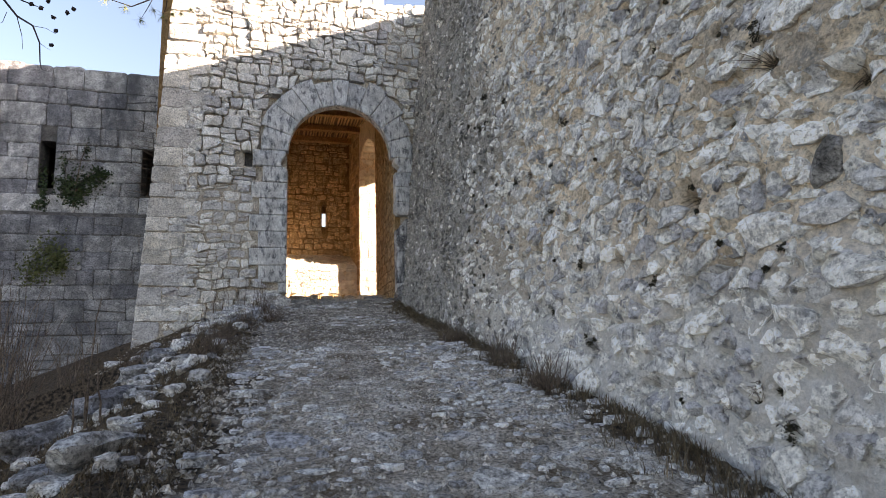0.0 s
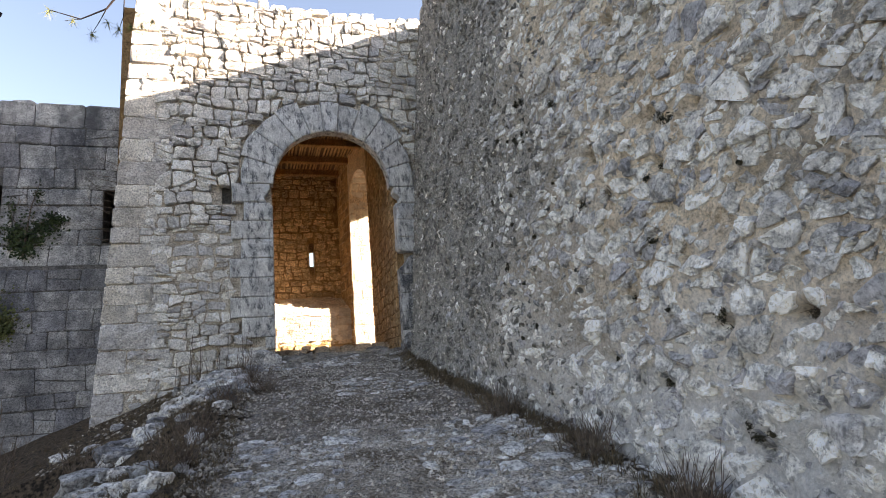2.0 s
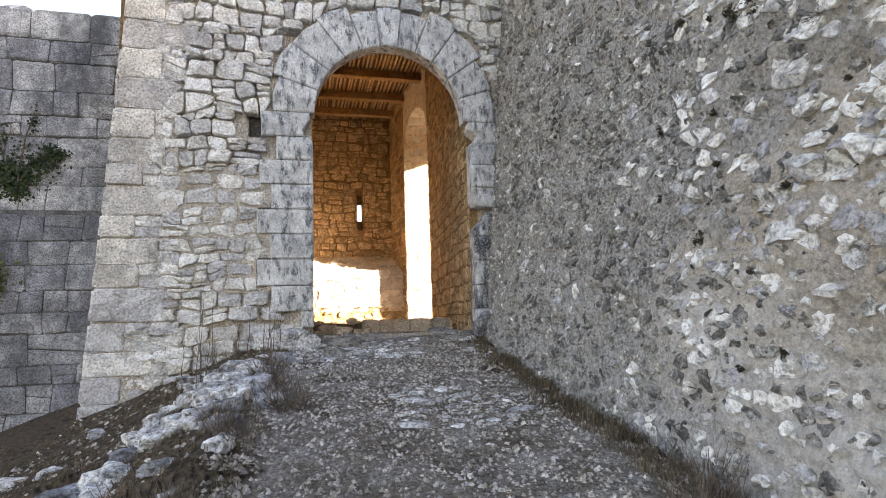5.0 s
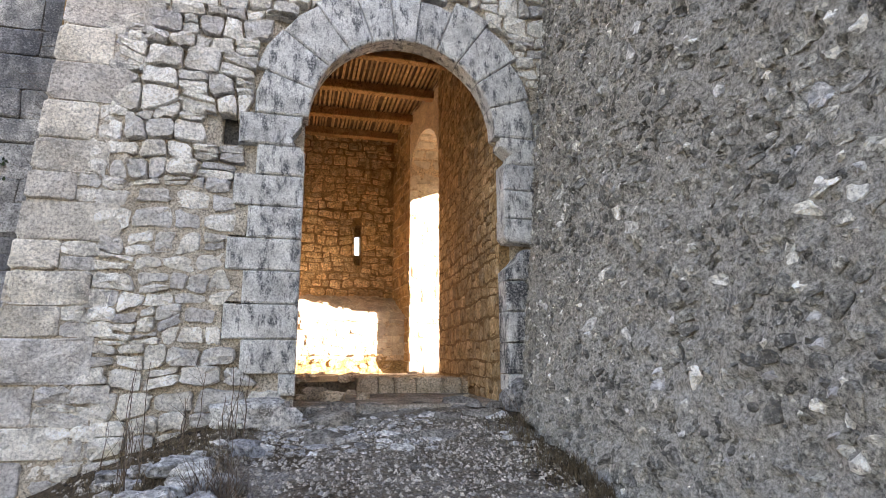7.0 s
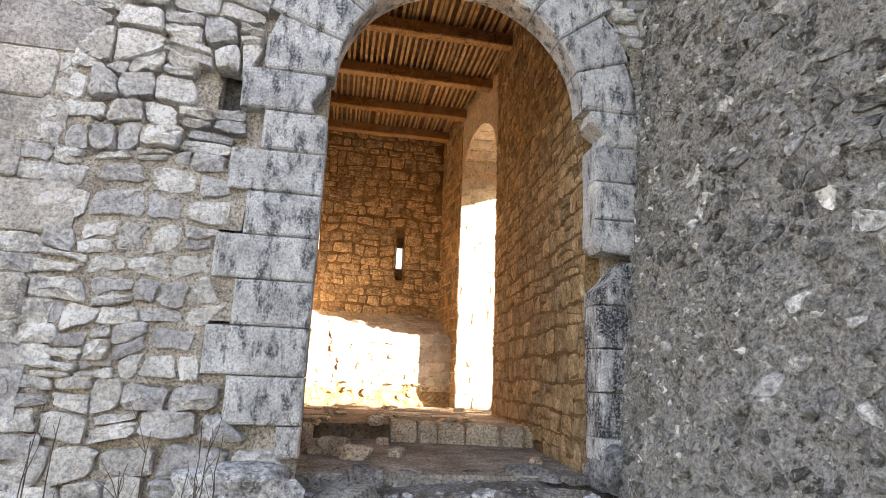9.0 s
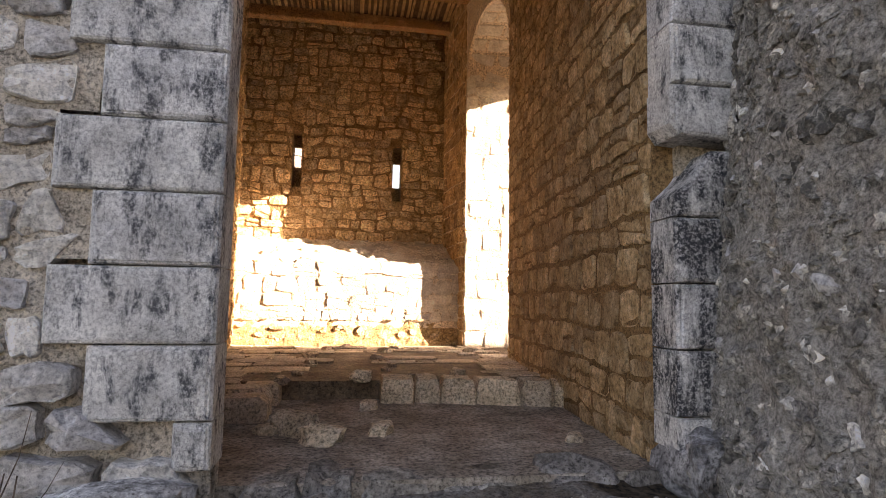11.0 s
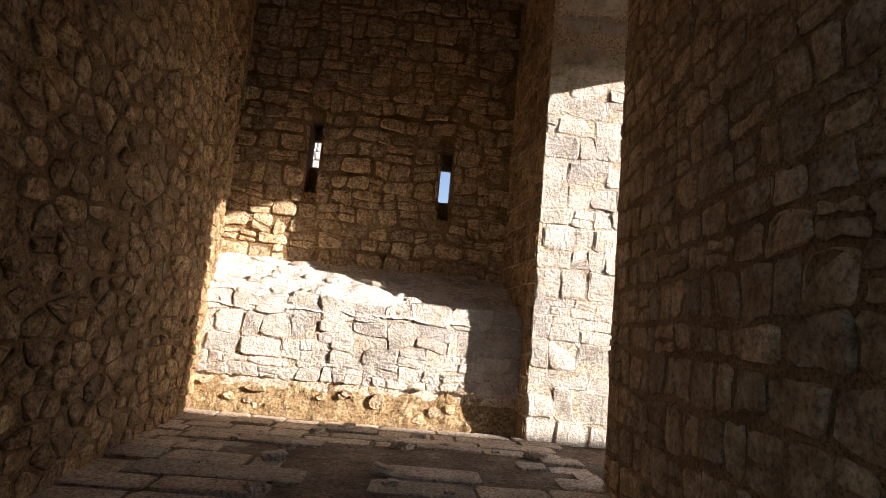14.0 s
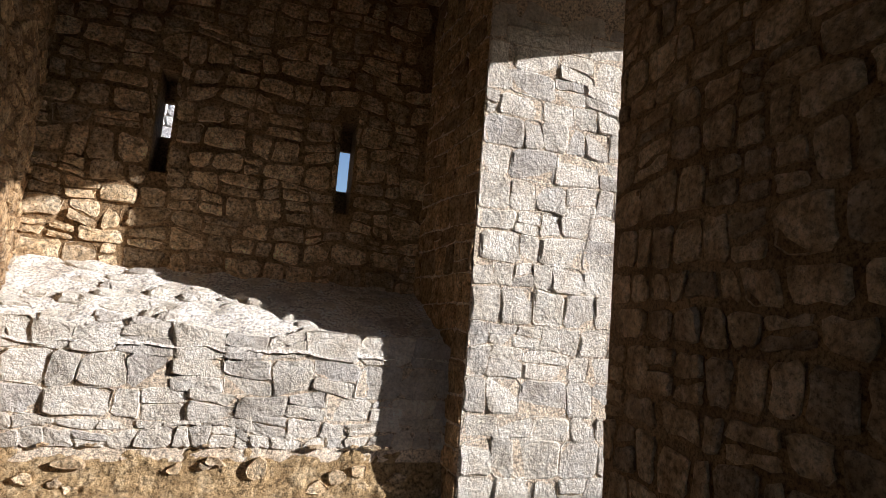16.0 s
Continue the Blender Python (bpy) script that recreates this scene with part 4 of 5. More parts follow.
f = [(k * (nx + 1) + i, k * (nx + 1) + i + 1, (k + 1) * (nx + 1) + i + 1, (k + 1) * (nx + 1) + i) for k in range(nz) for i in range(nx)]
obj("earth_footing", v, f, M_EARTH, "crumbling ochre earth footing", parent=wall_low)
stones = []
for cell in random_cells(-2.5, 1.3, -0.1, 0.38, 0.16, 0.1, rng, 0.45, 0.3):
    if rng.random() < 0.3:
        stones.append(stone_data(ragged(cell, rng, 0.5), lambda u, v, d: (u, 6.84 - d, v), rng.uniform(-0.01, 0.02), rng, 0.004, 2.0, 0.3, 0.06, (0.5, 0.95)))
lay(wall_low, stones, M_STONE_BACK, (-0.5, 6.8, 0.2), 80, name="footing_stone")
nx, nz = 110, 36
v = []
for k in range(nz + 1):
    s = k / nz
    for i in range(nx + 1):
        x = -2.9 + 4.2 * i / nx
        lip = 0.11 * max(0, 1 - s / 0.2) ** 2
        b3 = 0.05 * noise.fractal(Vector((x * 2.5, s * 4, 7)), 0.9, 2.0, 5) + 0.012 * noise.noise((x * 14, s * 16, 2))
        v.append((x, 6.86 + 1.22 * s, 1.265 + 0.59 * s - lip + b3))
f = [(k * (nx + 1) + i, k * (nx + 1) + i + 1, (k + 1) * (nx + 1) + i + 1, (k + 1) * (nx + 1) + i) for k in range(nz) for i in range(nx)]
obj("sloping_top", v, f, M_RENDER_SUNLIT, "rough rendered slope", parent=wall_low, smooth=True)
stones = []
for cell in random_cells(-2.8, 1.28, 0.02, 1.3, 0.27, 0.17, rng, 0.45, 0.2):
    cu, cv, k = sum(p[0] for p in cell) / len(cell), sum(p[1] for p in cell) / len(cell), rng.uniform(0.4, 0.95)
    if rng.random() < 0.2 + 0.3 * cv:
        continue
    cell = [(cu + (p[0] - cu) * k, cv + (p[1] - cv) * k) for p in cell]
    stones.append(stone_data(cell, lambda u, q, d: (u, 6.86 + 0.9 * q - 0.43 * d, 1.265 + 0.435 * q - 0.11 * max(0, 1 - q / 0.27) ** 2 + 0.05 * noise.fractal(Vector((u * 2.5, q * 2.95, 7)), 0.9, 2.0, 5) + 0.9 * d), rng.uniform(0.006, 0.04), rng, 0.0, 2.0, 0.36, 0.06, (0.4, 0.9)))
lay(wall_low, stones, M_STONE_SUNLIT, (-1, 7, 1.4), 120, name="bedded_stone", smooth=False)

# roof: beams across, laths over them
def beam(y, z0, z1, w, name="ceiling_beam"):
    n = 14
    V, F = [], []
    for i in range(n + 1):
        x = -2.9 + 4.7 * i / n
        dz, dy = 0.02 * noise.noise((x, y, 5)), 0.02 * noise.noise((x, y, 9))
        for a, b in ((-1, -0.8), (-0.8, -1), (0.8, -1), (1, -0.8), (1, 1), (-1, 1)):
            V.append((x, y + dy + a * w / 2, (z0 + z1) / 2 + dz + b * (z1 - z0) / 2))
    for i in range(n):
        for j in range(6):
            F.append((i * 6 + j, i * 6 + (j + 1) % 6, (i + 1) * 6 + (j + 1) % 6, (i + 1) * 6 + j))
    F += [tuple(range(5, -1, -1)), tuple(n * 6 + j for j in range(6))]
    return obj(name, V, [q[::-1] for q in F], M_WOOD, "squared old timber roof beam under laths", "beam", group="roof beams")


for y in (2.1, 3.62, 5.1, 6.5, 7.75):
    beam(y, 6.0, 6.2, 0.19)
laths = []
rng = random.Random(31)
for y0, y1 in ((0.8, 2.1), (2.1, 3.62), (3.62, 5.1), (5.1, 6.5), (6.5, 8.06)):
    x = -2.75
    while x < 1.6:
        w2 = rng.uniform(0.035, 0.055)
        dz, sk = rng.uniform(-0.008, 0.008), rng.uniform(-0.02, 0.02)
        a, b = y0 - 0.05, y1 + 0.05
        V, F = [], []
        for y, xx in ((a, x), ((a + b) / 2, x + sk + rng.uniform(-0.01, 0.01)), (b, x + sk)):
            V += [(xx - w2 / 2, y, 6.215 + dz), (xx + w2 / 2, y, 6.215 + dz), (xx + w2 / 2, y, 6.245 + dz), (xx - w2 / 2, y, 6.245 + dz)]
        for i in (0, 4):
            F += [(i + j, i + 4 + j, i + 4 + (j + 1) % 4, i + (j + 1) % 4) for j in range(4)]
        F += [(3, 2, 1, 0), (8, 9, 10, 11)]
        laths.append((V, [q[::-1] for q in F]))
        x += w2 + rng.uniform(0.035, 0.075)
lay(ceiling, laths, M_LATH, (0, 3, 6), 0, rest="lath_lining", label="close-set split wooden laths")

# paving, steps and loose stones on the floor
rng = random.Random(41)
stones = []
row = 2.95
while row < 6.8:
    d = rng.uniform(0.24, 0.4)
    x = -2.45 + rng.uniform(-0.2, 0)
    while x < 1.5:
        w2 = rng.uniform(0.25, 0.85)
        mid = x + w2 / 2
        worn = -1.15 + 0.5 * noise.noise((row * 1.3, 0, 1)) < mid < 1.0 + 0.5 * noise.noise((row * 1.3, 4, 1)) and row < 5.6
        if not worn or (4.2 < row < 4.6 and -0.1 < mid < 0.9):
            poly = [(x, row), (x + w2, row), (x + w2, row + d), (x, row + d)]
            poly = [(a + rng.uniform(-0.015, 0.015), b + rng.uniform(-0.015, 0.015)) for a, b in poly]
            lift = rng.uniform(-0.022, 0.014)
            stones.append(stone_data(poly, lambda u, v, d, lift=lift: (max(min(u, 1.7), -2.55), v, -0.085 + lift + d * 0.5), 0.035, rng, 0.012, 0.25, 0.12))
        x += w2
    row += d
for x0, x1, y0 in ((-2.2, -1.55, 2.6), (-1.55, -1.2, 2.45), (-2.2, -1.25, 2.15), (-2.1, -1.2, 1.72)):
    stones.append(stone_data([(x0, y0), (x1, y0), (x1, y0 + 0.34), (x0, y0 + 0.3)], lambda u, v, d: (u, v, -0.2 + d), 0.12, rng, 0.008, 0.4, 0.1, back=0.15))
lay(floor, stones, M_SLAB, (0, 3, 0), 260, name="paving_slab", rest="paving")
stones = []
x = -0.28
while x < 1.45:
    w2 = rng.uniform(0.24, 0.42)
    stones.append(stone_data([(x, 2.48), (x + w2, 2.46), (x + w2, 2.84), (x, 2.84)], lambda u, v, d: (u, v - 0.3 * max(0, u - 0.2) * 0.9, -0.26 + d), 0.22, rng, 0.008, 0.35, 0.16, back=0.2))
    x += w2
lay(entry, stones, M_SLAB, (0, 2.5, 0), 40, name="step_stone")


# ---- the wing's ashlar ----
rng = random.Random(51)


def wing_upper(u, v, d):
    return (u, 2.545 - d, v)


def wing_lower(u, v, d):
    return (u, 2.415 - (2.0 - v) * 0.078 - d, v)


def win_push(cell):
    out = [cell]
    for x0, x1, z0, z1 in WIN:
        nxt = []
        for c in out:
            lo, hi = min(p[1] for p in c), max(p[1] for p in c)
            a, b = min(p[0] for p in c), max(p[0] for p in c)
            if lo < z1 - 0.05 and hi > z0 + 0.05 and a < x1 and b > x0:
                if a < x0 - 0.06:
                    nxt.append([(min(p[0], x0 - 0.006), p[1]) for p in c])
                if b > x1 + 0.06:
                    nxt.append([(max(p[0], x1 + 0.006), p[1]) for p in c])
            else:
                nxt.append(c)
        out = nxt
    return out


stones = []
for cell in courses(-11.5, -3.7, 2.0, 5.6, lambda v: 0.44, lambda u, v: 0.66, rng, 0.03, 0.1):
    for c in win_push(cell):
        stones.append(stone_data(c, wing_upper, rng.uniform(0.025, 0.05), rng, rng.uniform(0.005, 0.012), 0.5, 0.08))
lay(wall_wing, stones, M_ASHLAR, (-5.5, 2.5, 3.5), 150, name="ashlar_block", rest="ashlar")
stones = []
for cell in courses(-11.5, -3.7, -2.4, 1.9, lambda v: 0.4, lambda u, v: 0.6, rng, 0.03, 0.1):
    stones.append(stone_data(cell, wing_lower, rng.uniform(0.02, 0.035), rng, rng.uniform(0.004, 0.01), 0.5, 0.08))
lay(wall_wing, stones, M_ASHLAR_LOW, (-5.5, 2.5, 1.0), 150, name="scarp_block", rest="scarp_ashlar")
stones = []
x = -11.5
while x < -3.7:
    w2 = rng.uniform(0.4, 0.9)
    h = rng.uniform(0.03, 0.2) + (0.12 if -4.9 < x < -4.2 else 0)
    stones.append(stone_data([(x, 5.58), (x + w2, 5.58), (x + w2, 5.6 + h), (x, 5.6 + h * rng.uniform(0.6, 1))], lambda u, v, d: (u, 2.9 - d, v), 0.36, rng, 0.006, 0.4, 0.3, back=0.6))
    x += w2
lay(wall_wing, stones, M_ASHLAR, (-5, 2.5, 5.6), 40, name="coping_stone")

# ruined wall behind the gatehouse, seen through one slit
ruin = obj("wall_ruin", *box(-9, -1.2, 14.05, 15, -3, 8.5), M_MORTAR, "sunlit ruined wall beyond the gatehouse", "wall", "structure")
stones = [stone_data(c, lambda u, v, d: (u, 14.05 - d, v), 0.04, rng, 0.012) for c in courses(-4.5, -1.2, 3.5, 7.0, lambda v: 0.25, lambda u, v: 0.35, rng, 0.05, 0.2)]
lay(ruin, stones, M_STONE, (-2.5, 14, 5), 80)


# ---- ground pieces ----
def on_ground(u, v, d):
    return (u, v, ground_z(u, v) + d)


def chunk(x, y, size, k, flat, sink, r, aspect=0.7, turn=None):
    """A flat-lying stone outline and its mesh on the ground."""
    t0 = r.uniform(0, 6.28) if turn is None else turn
    pts = []
    for i in range(k):
        a = 6.283 * i / k
        rad = r.uniform(0.7, 1.15)
        px, py = size * math.cos(a) * rad, size * aspect * math.sin(a) * rad
        pts.append((x + px * math.cos(t0) - py * math.sin(t0), y + px * math.sin(t0) + py * math.cos(t0)))
    base = ground_z(x, y)
    tu, tv = r.uniform(-0.12, 0.12), r.uniform(-0.12, 0.12)
    return stone_data(pts, lambda u, v, d: (u, v, base + 0.15 * (v - y) + tu * (u - x) + tv * (v - y) + d), flat, r, 0, 1.5, 0.2, back=sink)


rng = random.Random(61)
stones, placed = [], []
for _ in range(9000):
    y = rng.uniform(-11.5, 0.0)
    x = rng.uniform(-1.5 - 0.04 * -y, 1.05)
    patch = noise.noise((x * 0.8, y * 0.45, 12)) + (0.38 if -10.5 < y < -5.6 else (0.3 if y > -1.3 else -0.25))
    if patch < 0.05:
        continue
    size = rng.choice((0.03, 0.04, 0.055, 0.075, 0.1, 0.15, 0.2))
    if any((x - a) ** 2 + (y - b) ** 2 < (0.85 * (size + c)) ** 2 for a, b, c in placed):
        continue
    placed.append((x, y, size))
    stones.append(chunk(x, y, size, rng.choice((5, 6, 7)), rng.uniform(0.004, 0.02) + size * 0.035, 0.08, rng, rng.uniform(0.35, 0.8), rng.uniform(-0.5, 0.5)))
lay(ground, stones, M_ROCK, (-0.2, -8, -1.5), 290, name="bedrock_slab", rest="bedrock", label="pale broken bedrock showing through gravel")

# loose gravel
V, F = [], []
rng = random.Random(62)
for _ in range(22000):
    y = -12.2 + 12.2 * rng.random() ** 0.75
    x = rng.uniform(-1.9 + 0.03 * y, 1.15) if rng.random() < 0.9 else rng.uniform(-4.2, -1.5)
    s = rng.choice((0.008, 0.011, 0.015, 0.02, 0.028)) * (1.25 if x < -1.6 else 1)
    z = ground_z(x, y) - 0.2 * s
    o = len(V)
    t0 = rng.uniform(0, 6)
    V += [(x + s * math.cos(t0 + a) * rng.uniform(0.7, 1.3), y + s * math.sin(t0 + a) * rng.uniform(0.7, 1.3), z) for a in (0, 1.25, 2.5, 3.75, 5.0)]
    V += [(x + rng.uniform(-0.5, 0.5) * s, y - 0.3 * s, z + s * rng.uniform(0.6, 1.1)), (x + rng.uniform(-0.5, 0.5) * s, y + 0.4 * s, z + s * rng.uniform(0.5, 1.0))]
    F += [(o, o + 1, o + 5), (o + 1, o + 2, o + 6, o + 5), (o + 2, o + 3, o + 6), (o + 3, o + 4, o + 5, o + 6), (o + 4, o, o + 5)]
obj("gravel", V, F, M_GRAVEL, "loose pale limestone gravel on the path", "gravel", "stuff")


def boulder(x, y, sx, sy, sz, rz, seed, lift=0.0, name="rock", label="pale angular limestone rock lying in dry earth"):
    """A weathered rock: a rough faceted block, sunk a little."""
    bm = bmesh.new()
    bmesh.ops.create_icosphere(bm, subdivisions=3, radius=1.0)
    for p in bm.verts:
        c = p.co.copy()
        k = 1 + 0.5 * noise.noise(c * 1.1 + Vector((seed * 7.3, 0, 0))) + 0.12 * noise.noise(c * 3.1 + Vector((0, seed * 3.7, 0)))
        q = Vector([math.copysign(abs(t) ** 0.6, t) for t in c]) * k
        q += 0.1 * Vector((noise.cell(c * 2.2 + Vector((seed, 0, 0))) - 0.5, noise.cell(c * 2.2 + Vector((0, seed, 0))) - 0.5, noise.cell(c * 2.2 + Vector((0, 0, seed))) - 0.5))
        p.co = Vector((q.x * sx, q.y * sy, q.z * sz))
    me = bpy.data.meshes.new(name)
    bm.to_mesh(me)
    bm.free()
    me.materials.append(M_BOULDER)
    ob = new(name, me)
    ob.matrix_world = pose(x, y, ground_z(x, y) + sz * 0.35 + lift, 0, 0, rz)
    return tagged(ob, label, "rock", "rocks on the bank")


ROCKS = [(-2.98, -6.6, 0.3, 0.17, 0.15, 35), (-2.62, -6.9, 0.16, 0.1, 0.07, 30), (-3.5, -6.6, 0.42, 0.24, 0.2, 40), (-2.47, -9.0, 0.13, 0.3, 0.13, -30),
         (-2.75, -8.85, 0.2, 0.1, 0.07, 25), (-1.92, -9.3, 0.09, 0.06, 0.05, 0), (-2.04, -1.65, 0.3, 0.16, 0.11, 20), (-1.62, -1.2, 0.2, 0.16, 0.13, 5), (-1.72, -2.15, 0.2, 0.15, 0.16, 0),
         (-2.2, -2.6, 0.26, 0.16, 0.1, -15), (-1.66, -3.0, 0.22, 0.16, 0.12, 30), (-2.66, -0.85, 0.25, 0.16, 0.1, 0), (-2.0, -3.3, 0.2, 0.12, 0.09, 40), (-2.62, -3.95, 0.14, 0.1, 0.09, 0),
         (-2.9, -5.4, 0.15, 0.12, 0.09, 15), (-2.95, -4.6, 0.16, 0.1, 0.1, 50), (-2.3, -4.3, 0.2, 0.1, 0.07, 60), (-2.15, -4.9, 0.13, 0.09, 0.07, 30), (-2.45, -5.7, 0.16, 0.11, 0.09, 10),
         (-2.9, -6.2, 0.2, 0.14, 0.11, 70), (-3.3, -6.6, 0.2, 0.13, 0.12, 0), (-3.2, -6.0, 0.2, 0.13, 0.1, 20), (-1.9, -3.7, 0.12, 0.08, 0.07, 0), (-3.3, -5.5, 0.12, 0.1, 0.09, 0), (-3.02, -3.75, 0.34, 0.2, 0.2, 30), (-3.2, -4.4, 0.32, 0.22, 0.2, 15), (-2.85, -4.25, 0.34, 0.16, 0.12, 20),
         (-2.7, -3.5, 0.17, 0.12, 0.1, 10), (-2.36, -2.85, 0.18, 0.12, 0.1, 40), (-1.85, -2.5, 0.24, 0.13, 0.09, 8), (-2.3, -2.3, 0.22, 0.13, 0.09, 25), (-2.0, -3.7, 0.2, 0.14, 0.11, 55)]
for i, (x, y, sx, sy, sz, rz) in enumerate(ROCKS):
    k = 0.68 if y > -5.2 else 0.9
    boulder(x, y, sx * k, sy * k, sz * k * 0.9, rz, i + 1)
boulder(-1.6, -0.2, 0.38, 0.2, 0.14, 4, 43, 0.05, label="rounded grey boulder at the foot of the gate jamb").data.materials[0] = M_ROCK
boulder(1.42, 0.05, 0.22, 0.25, 0.2, 0, 41, 0.12, label="broken grey stone at the foot of the gate jamb")
rng = random.Random(63)
for i in range(110):
    y = rng.uniform(-10, -0.8)
    d = abs(rng.gauss(0, 1.0))
    x = -1.75 + 0.045 * y - d
    if x < -4.6:
        continue
    s = rng.uniform(0.03, 0.085)
    boulder(x, y, s * rng.uniform(1, 1.7), s, s * rng.uniform(0.5, 0.9), rng.uniform(0, 180), 50 + i, label="small pale limestone rock in dry earth").data.materials[0] = M_ROCK
# a scatter of fallen stones down the bank from the gate wall
for i in range(70):
    k = rng.random()
    x, y = -1.95 - 1.1 * k + rng.gauss(0, 0.16), -2.2 - 2.2 * k + rng.gauss(0, 0.22)
    s = rng.uniform(0.03, 0.095) * (1.25 - 0.4 * rng.random())
    boulder(x, y, s * rng.uniform(1, 1.7), s, s * rng.uniform(0.6, 1.0), rng.uniform(0, 180), 250 + i, label="fallen pale limestone rock on the bank").data.materials[0] = M_ROCK

M_LEDGE = mat("dusty worn rock", [(0.16, 0.145, 0.13), (0.27, 0.25, 0.225), (0.42, 0.4, 0.37)], 4.0, bump=0.9, grain=26, rand=0.25, stain=(0.1, 0.09, 0.08), stain_scale=2.0, stain_cut=(0.48, 0.66))
# rough rock ledges that step up to the gate
rng = random.Random(64)
stones = []
for y0, z0, x0, x1 in ((-0.95, -0.5, -1.15, 1.15), (-0.3, -0.36, -1.1, 1.2), (0.15, -0.29, -1.15, 1.15)):
    x = x0
    while x < x1:
        w2 = rng.uniform(0.28, 0.6)
        stones.append(stone_data([(x, y0 + rng.uniform(-0.06, 0.06)), (x + w2, y0 + rng.uniform(-0.06, 0.06)), (x + w2, y0 + 0.4), (x, y0 + 0.4)],
                                 lambda u, v, d, z0=z0: (u, v, z0 - 0.12 + d), rng.uniform(0.06, 0.16), rng, 0.0, 1.4, 0.35, back=0.25))
        x += w2
lay(ground, stones, M_LEDGE, (0, -0.5, 0), 60, name="ledge_stone")

# loose stones indoors
rng = random.Random(65)
for i in range(26):
    x, y = rng.uniform(-1.6, 1.3), rng.uniform(0.5, 6.6)
    s = rng.uniform(0.025, 0.075)
    ob = boulder(x, y, s * 1.4, s, s * 0.7, rng.uniform(0, 180), 140 + i, label="loose broken stone lying on the dusty floor")
    ob.location.z = (-0.27 if y < 2.4 else -0.085) + s * 0.4
    ob["group"] = "loose stones on the floor"
    ob.data.materials[0] = M_SLAB
for x, y, s in ((-0.95, 1.35, 0.17), (-0.45, 2.75, 0.1), (-0.75, 1.05, 0.13), (-1.55, 0.75, 0.2)):
    ob = boulder(x, y, s, s * 0.7, s * 0.6, 30 * x, 180 + int(10 * y), label="fallen block lying on the entrance floor")
    ob.location.z = (-0.27 if y < 2.4 else -0.085) + s * 0.35
    ob.data.materials[0] = M_SLAB


# ---- plants ----
def leaf_mat(name, cols, scale=5.0):
    return mat(name, cols, scale, 0.7, 0.0, 30)


M_DRY = leaf_mat("dry grass", [(0.06, 0.043, 0.027), (0.12, 0.09, 0.056), (0.22, 0.17, 0.11)])
M_TWIG = leaf_mat("bare twig bark", [(0.06, 0.045, 0.035), (0.12, 0.09, 0.07), (0.2, 0.16, 0.12)])
M_IVY = leaf_mat("ivy leaf", [(0.012, 0.018, 0.008), (0.022, 0.036, 0.013), (0.05, 0.065, 0.02)])
M_MOSS = leaf_mat("dull green growth", [(0.03, 0.04, 0.015), (0.07, 0.08, 0.03), (0.13, 0.13, 0.05)])
M_NEEDLE = leaf_mat("pine needle", [(0.06, 0.08, 0.02), (0.16, 0.17, 0.05), (0.34, 0.31, 0.1)])
M_DARKTWIG = leaf_mat("dark branch bark", [(0.015, 0.012, 0.012), (0.03, 0.025, 0.025), (0.05, 0.04, 0.04)])


def blades(spots, material, name, label, rng, high=(0.05, 0.14), wide=0.004, lean=0.5, per=9, category="grass", kind="stuff", parent=None):
    V, F = [], []
    for x, y, z in spots:
        for _ in range(per):
            a, h = rng.uniform(0, 6.283), rng.uniform(*high)
            l = rng.uniform(0.1, lean) * h * 1.6
            bx, by = x + rng.uniform(-0.04, 0.04), y + rng.uniform(-0.04, 0.04)
            px, py = -math.sin(a) * wide, math.cos(a) * wide
            tx, ty = math.cos(a) * l, math.sin(a) * l
            o = len(V)
            V += [(bx - px, by - py, z - 0.01), (bx + px, by + py, z - 0.01), (bx + tx * 0.4 + px * 0.8, by + ty * 0.4 + py * 0.8, z + h * 0.6), (bx + tx * 0.4 - px * 0.8, by + ty * 0.4 - py * 0.8, z + h * 0.6), (bx + tx, by + ty, z + h)]
            F += [(o, o + 1, o + 2, o + 3), (o + 3, o + 2, o + 4)]
    return obj(name, V, F, material, label, category, kind, parent)


rng = random.Random(71)
spots = []
for _ in range(1500):
    y = rng.uniform(-12, -0.4)
    d = abs(rng.gauss(0, 0.16))
    x = right_face(y, base_z(y)) - 0.06 - d
    if rng.random() < 0.35 + 0.5 * (noise.noise((y * 1.1, 0, 5)) > -0.1):
        spots.append((x, y, ground_z(x, y)))
blades(spots, M_DRY, "dry_grass", "dry brown grass along the foot of the wall", rng, (0.03, 0.12), 0.003, 0.9, 10)
spots = []
for _ in range(7000):
    y = rng.uniform(-11.5, 0.0)
    x = -1.55 + 0.045 * y - abs(rng.gauss(0, 1.5)) + 0.15 * noise.noise((y * 2, 0, 2))
    if x > -6:
        spots.append((x, y, ground_z(x, y)))
blades(spots, M_DRY, "dry_grass", "matted dry brown grass on the bank", rng, (0.012, 0.05), 0.003, 1.6, 7)


def tube(points, r0, r1, sides=5):
    """A tapering twig along points."""
    V, F = [], []
    n = len(points)
    for i, p in enumerate(points):
        p = Vector(p)
        d = (Vector(points[min(i + 1, n - 1)]) - Vector(points[max(i - 1, 0)])).normalized()
        a = d.orthogonal().normalized()
        b = d.cross(a)
        r = r0 + (r1 - r0) * i / (n - 1)
        V += [tuple(p + r * (math.cos(6.283 * j / sides) * a + math.sin(6.283 * j / sides) * b)) for j in range(sides)]
    for i in range(n - 1):
        F += [(i * sides + j, i * sides + (j + 1) % sides, (i + 1) * sides + (j + 1) % sides, (i + 1) * sides + j) for j in range(sides)]
    return V, F


